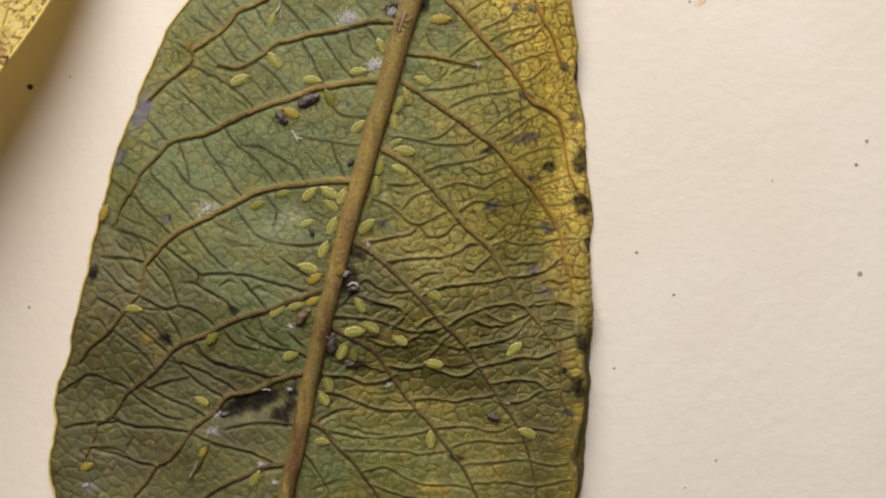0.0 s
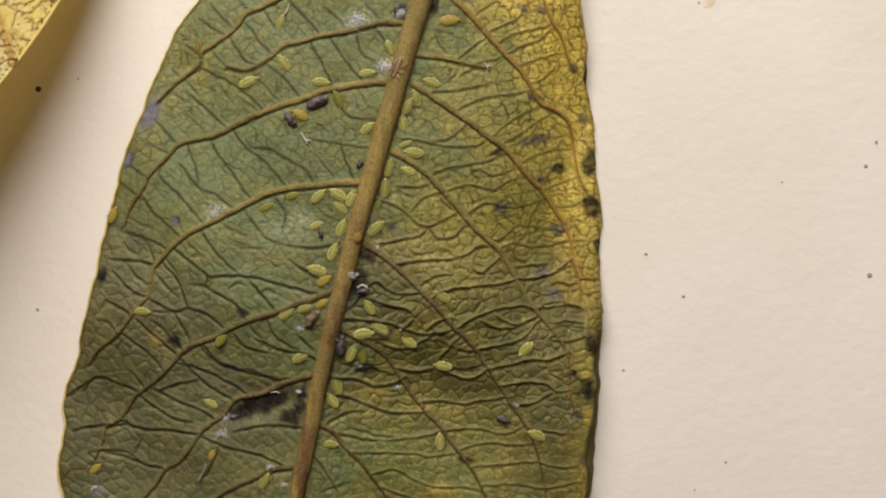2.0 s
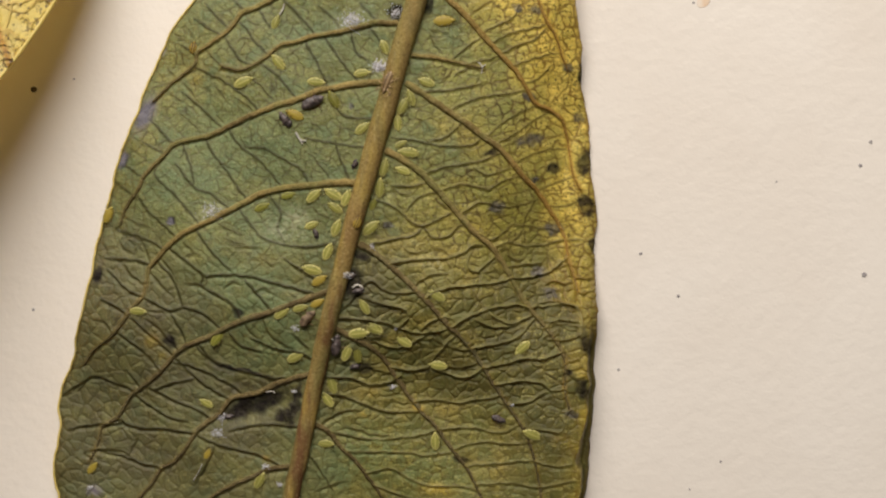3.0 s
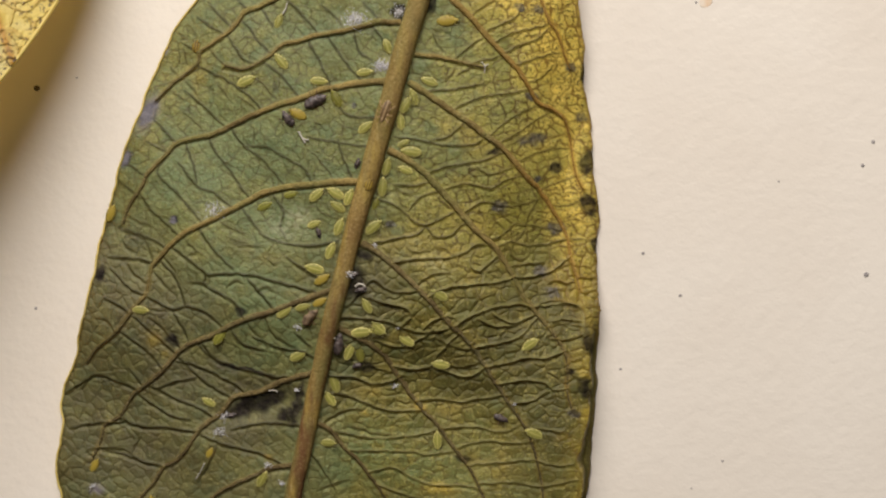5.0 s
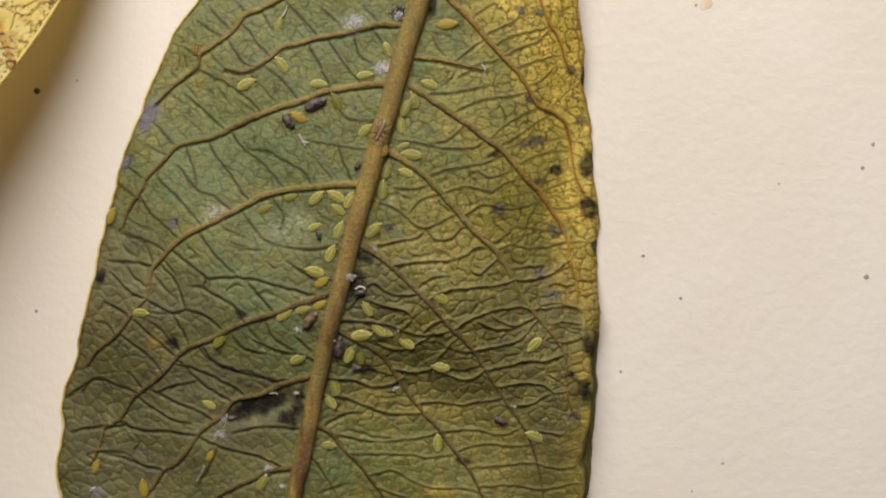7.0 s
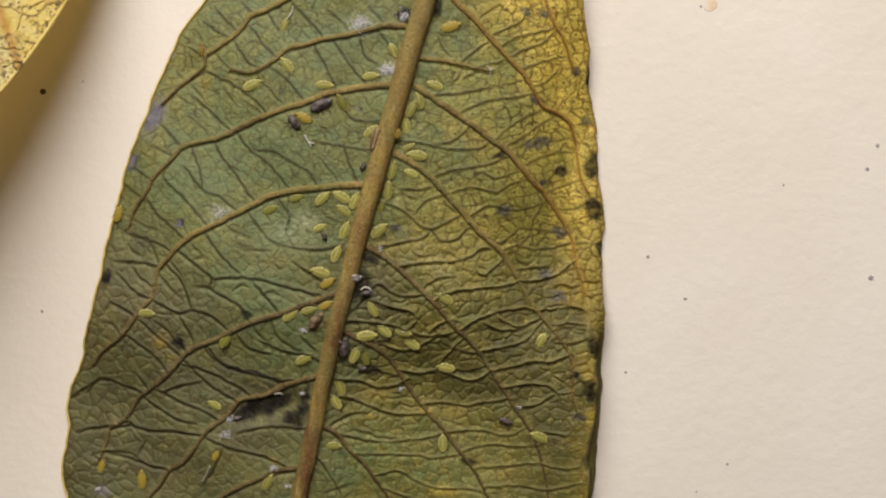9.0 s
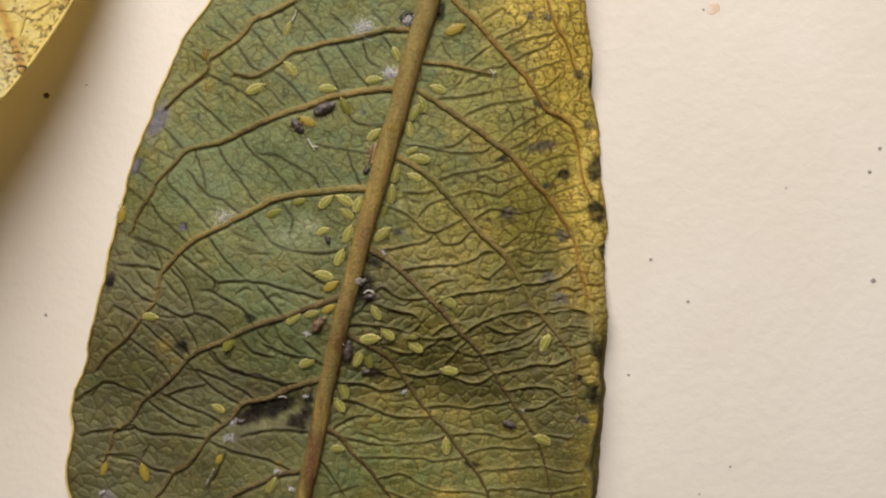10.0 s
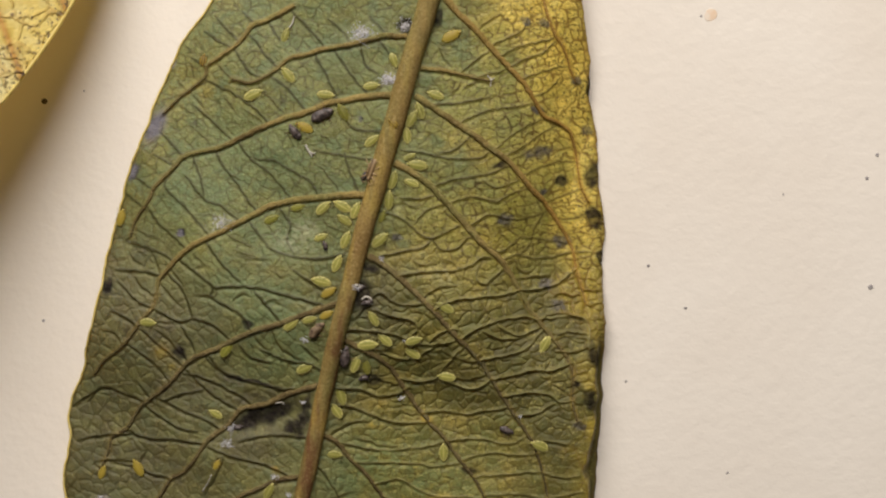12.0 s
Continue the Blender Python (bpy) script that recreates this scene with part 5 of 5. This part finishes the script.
aphid("pale", -2.95, 5.50, 158, 1.2)
aphid("pale", -4.58, 4.27, 86, 1.5)
aphid("olive", -5.06, 3.11, 70, 1.0)
aphid("pale", -5.22, 1.43, 40, 1.6)
aphid("pale", -5.66, -4.15, 120, 1.3)
aphid("pale", -6.08, -6.04, 5, 1.6)
aphid("pale", -4.84, -5.68, 140, 1.35)
aphid("pale", -2.89, -6.63, 150, 1.4)
aphid("pale", -6.95, -7.43, 66, 1.45)
aphid("olive", -6.19, -7.60, 100, 1.3)
aphid("pale", -8.04, -9.73, 108, 1.6)
aphid("pale", -8.37, -10.84, 125, 1.4)
aphid("pale", -8.51, -14.06, -5, 1.25)
# out on the blade
aphid("pale", -12.04, 16.09, 70, 1.15)
aphid("pale", -11.80, 13.20, 130, 1.45)
aphid("pale", -14.29, 11.80, 25, 1.55)
aphid("striped", -17.96, 14.34, 80, 0.95)
aphid("pale", -9.11, 11.79, -5, 1.35)
aphid("olive", -7.86, 10.54, 120, 1.45)
aphid("yellow", -10.60, 9.45, 155, 1.45)
aphid("pale", -0.52, -3.35, 150, 1.45)
aphid("pale", -0.44, -8.37, 172, 1.45)
aphid("pale", -0.65, -13.93, 92, 1.4)
aphid("pale", 6.28, -13.29, 158, 1.5)
aphid("pale", -21.91, -4.51, -5, 1.3)
aphid("olive", -16.22, -6.44, 52, 1.4)
aphid("pale", -17.11, -11.15, 150, 1.15)
aphid("yellow", -17.02, -14.79, 60, 0.9)
aphid("pale", -13.26, -16.70, 62, 1.4)


def husk(x, y, angle, length, label="dark brown dead aphid husk on the leaf", skin="husk"):
    """A dried, lopsided husk with a split back and stub legs."""
    thing = tagged(new("aphid_husk"), label, "aphid husk", "dead husks on the leaf")
    points, faces = egg(length * 0.9, length * 0.40, length * 0.28, 18, 14, 0.6, 0.16)
    points = points + 0.06 * np.stack([wobble(points[:, 0] * 3, points[:, 1] * 3, 0.4, k) for k in (91, 92, 93)], 1)
    part("shell", mesh_of("shell", points, faces, SKIN[skin]), thing)
    for k, way in enumerate((-1, 1, -1, 1) if length > 1.2 else ()):
        start = -0.1 * length + 0.25 * length * (k // 2)
        leg = curve_through([(start, way * 0.2 * length, 0.1), (start + 0.1, way * 0.36 * length, 0.16), (start + 0.02, way * 0.42 * length, 0.0)], 3)
        part("leg", mesh_of("leg", *tube(leg, np.linspace(0.03, 0.014, len(leg)), 5), DARK_LIMB), thing)
    z = float(np.max(surface([x], [y]))) - 0.03
    thing.matrix_basis = pose(x * MM, y * MM, z * MM, 0, 0, angle)
    return thing


husk(-9.36, 10.36, 25, 2.0)
husk(-11.28, 9.13, 130, 1.5)
husk(3.92, -12.26, -20, 1.3)
# this small shell stands for a dark smudge on the blade
husk(-6.34, 5.98, 70, 0.9)
husk(-9.09, 1.04, 110, 0.9)
husk(-6.66, -1.95, 10, 1.0)
husk(-6.06, -2.99, 15, 1.0)
husk(-7.70, -6.85, 84, 1.8)
husk(-6.33, -8.43, 20, 1.0)
husk(-15.53, -12.14, 10, 1.0)
husk(-9.70, -4.95, 48, 1.7, "shrivelled brown aphid husk beside the midrib", "brown_husk")


def fluff(x, y, size, seed, crumbs=120, label="white waxy fluff stuck to the leaf"):
    """A thin patch of wax crumbs with a few fine curled threads."""
    rng = np.random.default_rng(seed)
    thing = tagged(new("wax_fluff"), label, "wax fluff", "white wax on the leaf")
    spots = rng.normal(0, 0.26 * size, (crumbs, 2)) * (1.2, 0.8)
    ground = surface(x + spots[:, 0], y + spots[:, 1])
    base = float(surface([x], [y])[0])
    points, faces, count = [], [], 0
    for (u, v), g in zip(spots, ground):
        r = rng.uniform(0.02, 0.06)
        gem = np.array([(r, 0, 0), (-r, 0, 0), (0, r, 0), (0, -r, 0), (0, 0, r), (0, 0, -r)]) * rng.uniform(0.6, 1.3, (6, 1))
        points.append(gem + (u, v, g - base + 0.3 * r))
        faces += [tuple(count + k for k in f) for f in ((0, 2, 4), (2, 1, 4), (1, 3, 4), (3, 0, 4), (2, 0, 5), (1, 2, 5), (3, 1, 5), (0, 3, 5))]
        count += 6
    part("crust", mesh_of("crust", np.vstack(points), faces, WAX), thing)
    points, faces, count = [], [], 0
    for _ in range(10):
        p = np.array([*rng.normal(0, 0.22 * size, 2), 0.12])
        way = rng.normal(0, 1, 3) * (0.20, 0.20, 0.06) * size
        tp, tf = tube(curve_through([p - way, p + rng.normal(0, 0.05, 3) * size, p + way], 3), np.full(7, 0.012), 4)
        faces += [tuple(k + count for k in f) for f in tf]
        points.append(tp)
        count += len(tp)
    part("tuft", mesh_of("tuft", np.vstack(points), faces, WAX), thing)
    thing.matrix_basis = pose(x * MM, y * MM, base * MM)
    return thing


fluff(-6.54, 16.15, 1.4, 1, 320)
fluff(-4.62, 12.88, 0.9, 2, 320)
fluff(-3.47, 16.70, 0.9, 3, 90)
fluff(-16.49, 2.60, 1.3, 4, 90)
fluff(-16.03, -12.12, 0.7, 5, 60)
fluff(-16.30, -13.34, 0.9, 6, 45)


def thread(points, radius, label="white cast-off skin thread on the leaf"):
    """A stiff pale thread lying on the blade."""
    plan = curve_through(points, 6)
    base = plan[0]
    z = surface(plan[:, 0], plan[:, 1]) + radius
    thing = new("cast_skin", mesh_of("cast_skin", *tube(np.column_stack([plan - base, z]), np.linspace(radius, radius * 0.6, len(plan)), 6), CAST))
    thing.location = (base[0] * MM, base[1] * MM, 0)
    return tagged(thing, label, "cast skin", "white wax on the leaf")


thread([(-10.52, 8.20), (-10.28, 7.76), (-10.04, 7.36)], 0.085)
thread([(-10.20, 7.68), (-9.96, 7.60), (-9.80, 7.64)], 0.075)
thread([(2.41, 13.20), (2.65, 12.88), (2.61, 12.40)], 0.055)
thread([(2.65, 12.88), (2.89, 13.05)], 0.06)
thread([(-11.76, 16.63), (-11.52, 17.03), (-11.43, 17.43)], 0.07)
thread([(-18.12, -16.78), (-17.69, -16.10), (-17.42, -15.51)], 0.045)
thread([(-6.88, -1.72), (-6.68, -1.84), (-6.44, -1.84)], 0.10)
thread([(-6.50, -2.78), (-6.20, -2.58), (-5.84, -2.70), (-5.76, -3.02), (-6.10, -3.18)], 0.085, "pale curled cast-off aphid skin")
# this one is added for a white glint beside the hollow
thread([(-12.79, -10.31), (-12.38, -10.26), (-12.15, -10.40)], 0.07)
thread([(-7.95, -6.39), (-7.80, -6.80), (-7.85, -7.29)], 0.05)


# the clot at (-5.14, 0.12) imitates a few small glints
for k, (x, y, size) in enumerate([(-3.70, -9.95, 0.42), (-12.85, -15.68, 0.5), (-25.65, -17.38, 0.4), (-10.55, -5.68, 0.5), (-11.84, -16.99, 0.4), (-10.77, -10.24, 0.3), (-3.44, -5.73, 0.2), (4.88, -11.17, 0.2), (-5.14, 0.12, 0.4), (-6.86, -1.87, 0.5)]):
    fluff(x, y, size, 40 + k, int(70 * size), "small clot of white wax crumbs on the leaf")

# ---- the aphids that walk ----
WALKERS = []


def walker(kind, rows, length):
    """An aphid that walks: rows of seconds, x, y and the way its head points."""
    t, x, y, angle = rows[0]
    ob = aphid(kind, x, y, angle, length)
    WALKERS.append((ob, rows))
    return ob


walker("brown", [(0, -2.72, 15.82, 252), (0.5, -2.82, 14.97, 252), (1, -2.98, 14.20, 250), (1.5, -3.42, 13.53, 248), (2, -3.71, 12.71, 248), (2.5, -3.83, 12.12, 245), (3, -4.03, 11.68, 248), (5, -4.38, 9.59, 250), (5.5, -4.55, 8.93, 245), (6, -4.73, 8.33, 245), (6.5, -4.83, 8.45, 245), (7, -4.70, 8.43, 245), (9, -5.49, 7.93, 255), (9.5, -5.70, 7.52, 258), (10, -5.84, 7.14, 258), (10.5, -5.95, 6.78, 258), (11, -5.93, 6.67, 258), (11.5, -5.85, 6.47, 256), (12, -5.79, 6.42, 250)], 1.7)
walker("striped", [(0, -7.01, -1.65, 68), (0.5, -6.92, -1.14, 68), (1, -6.66, -0.47, 66), (1.5, -6.62, 0.18, 60), (2, -6.43, 0.81, 64), (2.5, -6.38, 1.16, 66), (3, -6.13, 1.80, 66), (5, -5.52, 4.41, 72), (5.5, -5.34, 5.33, 72), (6, -5.09, 6.18, 70), (6.5, -4.83, 6.53, 66), (7, -4.42, 6.99, 66), (9, -3.94, 8.34, 95), (9.5, -4.22, 8.80, 85), (10, -4.48, 8.98, 80), (10.5, -4.55, 9.14, 100), (11, -4.37, 9.28, 112), (11.5, -4.38, 9.36, 125), (12, -4.27, 9.67, 135)], 0.90)
walker("pale", [(0, -5.07, -5.69, -30), (0.5, -5.06, -5.70, -30), (1, -5.03, -5.71, -30), (1.5, -5.04, -5.66, -28), (2, -5.01, -5.69, -28), (2.5, -5.04, -5.68, -25), (3, -4.98, -5.75, -22), (5, -4.92, -5.90, -18), (5.5, -4.83, -5.90, -16), (6, -4.73, -5.89, -15), (6.5, -4.66, -5.91, -15), (7, -4.45, -5.88, -14), (9, -3.47, -5.79, -15), (9.5, -3.45, -5.79, -12), (10, -3.19, -5.77, -8), (10.5, -2.99, -5.73, -4), (11, -2.98, -5.66, 6), (11.5, -2.91, -5.68, 12), (12, -2.80, -5.72, 15)], 1.35)
walker("yellow", [(0, -20.79, -19.19, 95), (3, -21.06, -18.98, 95), (5, -21.31, -18.68, 98), (5.5, -21.63, -18.23, 98), (6, -21.80, -17.93, 98), (6.5, -22.15, -17.65, 98), (7, -21.97, -17.31, 96), (9, -22.51, -16.70, 92), (9.5, -22.62, -16.36, 92), (10, -22.64, -15.93, 105), (10.5, -22.58, -15.72, 115), (11, -22.74, -15.72, 115), (11.5, -22.73, -15.55, 116), (12, -22.88, -15.18, 118)], 1.45)
walker("pale", [(0, 5.29, -7.30, 222), (0.5, 5.37, -7.19, 224), (1, 5.40, -7.17, 224), (1.5, 5.44, -7.17, 225), (2, 5.45, -7.15, 225), (2.5, 5.47, -7.16, 225), (3, 5.57, -7.10, 222), (5, 5.93, -6.92, 215), (5.5, 5.91, -6.90, 212), (6, 5.92, -6.83, 212), (6.5, 6.09, -6.85, 214), (7, 6.25, -6.74, 225), (9, 6.33, -6.49, 240), (9.5, 6.44, -6.42, 242), (10, 6.43, -6.36, 244), (10.5, 6.46, -6.29, 244), (11, 6.46, -6.24, 244), (11.5, 6.52, -6.14, 242), (12, 6.62, -6.03, 240)], 1.45)
walker("yellow", [(0, -0.01, 16.11, 4), (1.5, -0.03, 16.13, 4), (2.5, -0.04, 16.15, 4), (3, -0.05, 16.11, 4), (5, -0.01, 16.07, 4), (5.5, -0.04, 16.05, 3), (6, -0.00, 16.08, 3), (6.5, 0.02, 16.05, 4), (7, -0.01, 16.02, 6), (9, -0.16, 15.94, 16), (9.5, -0.07, 16.01, 20), (10, -0.09, 15.99, 24), (10.5, -0.16, 15.95, 26), (11, -0.20, 15.96, 27), (11.5, -0.20, 15.98, 28), (12, -0.17, 15.97, 28)], 1.6)
walker("yellow", [(0, -24.20, 2.36, 66), (1.5, -24.21, 2.38, 66), (2.5, -24.16, 2.35, 66), (3, -24.18, 2.38, 66), (5, -24.18, 2.41, 68), (5.5, -24.24, 2.38, 68), (6, -24.19, 2.36, 68), (6.5, -24.22, 2.37, 70), (7, -24.19, 2.41, 70), (9, -24.09, 2.61, 72), (10, -24.11, 2.79, 74), (10.5, -24.11, 2.80, 74), (11, -24.06, 2.83, 75), (12, -23.98, 3.02, 75)], 1.35)
walker("yellow", [(0, -25.60, -16.03, 25), (0.5, -25.59, -16.06, 25), (1, -25.57, -16.01, 25), (1.5, -25.59, -16.01, 28), (2, -25.60, -15.99, 40), (2.5, -25.57, -16.00, 45), (3, -25.53, -15.96, 50), (5, -25.55, -15.87, 60), (5.5, -25.57, -15.83, 62), (6, -25.57, -15.80, 64), (6.5, -25.55, -15.77, 66), (7, -25.49, -15.75, 68), (9, -25.50, -15.79, 70), (10, -25.58, -15.67, 70), (11, -25.55, -15.66, 70), (12, -25.53, -15.53, 70)], 1.1)


def motions():
    """Keys every walking aphid."""
    for ob, rows in WALKERS:
        x, y = np.array([r[1] for r in rows]), np.array([r[2] for r in rows])
        z = np.maximum(surface(x, y), np.maximum(surface(x + 0.15, y), surface(x - 0.15, y))) - 0.03
        walk(ob, [(t, pose(px * MM, py * MM, pz * MM, 0, 0, angle)) for (t, px, py, angle), pz in zip(rows, z)])


motions()
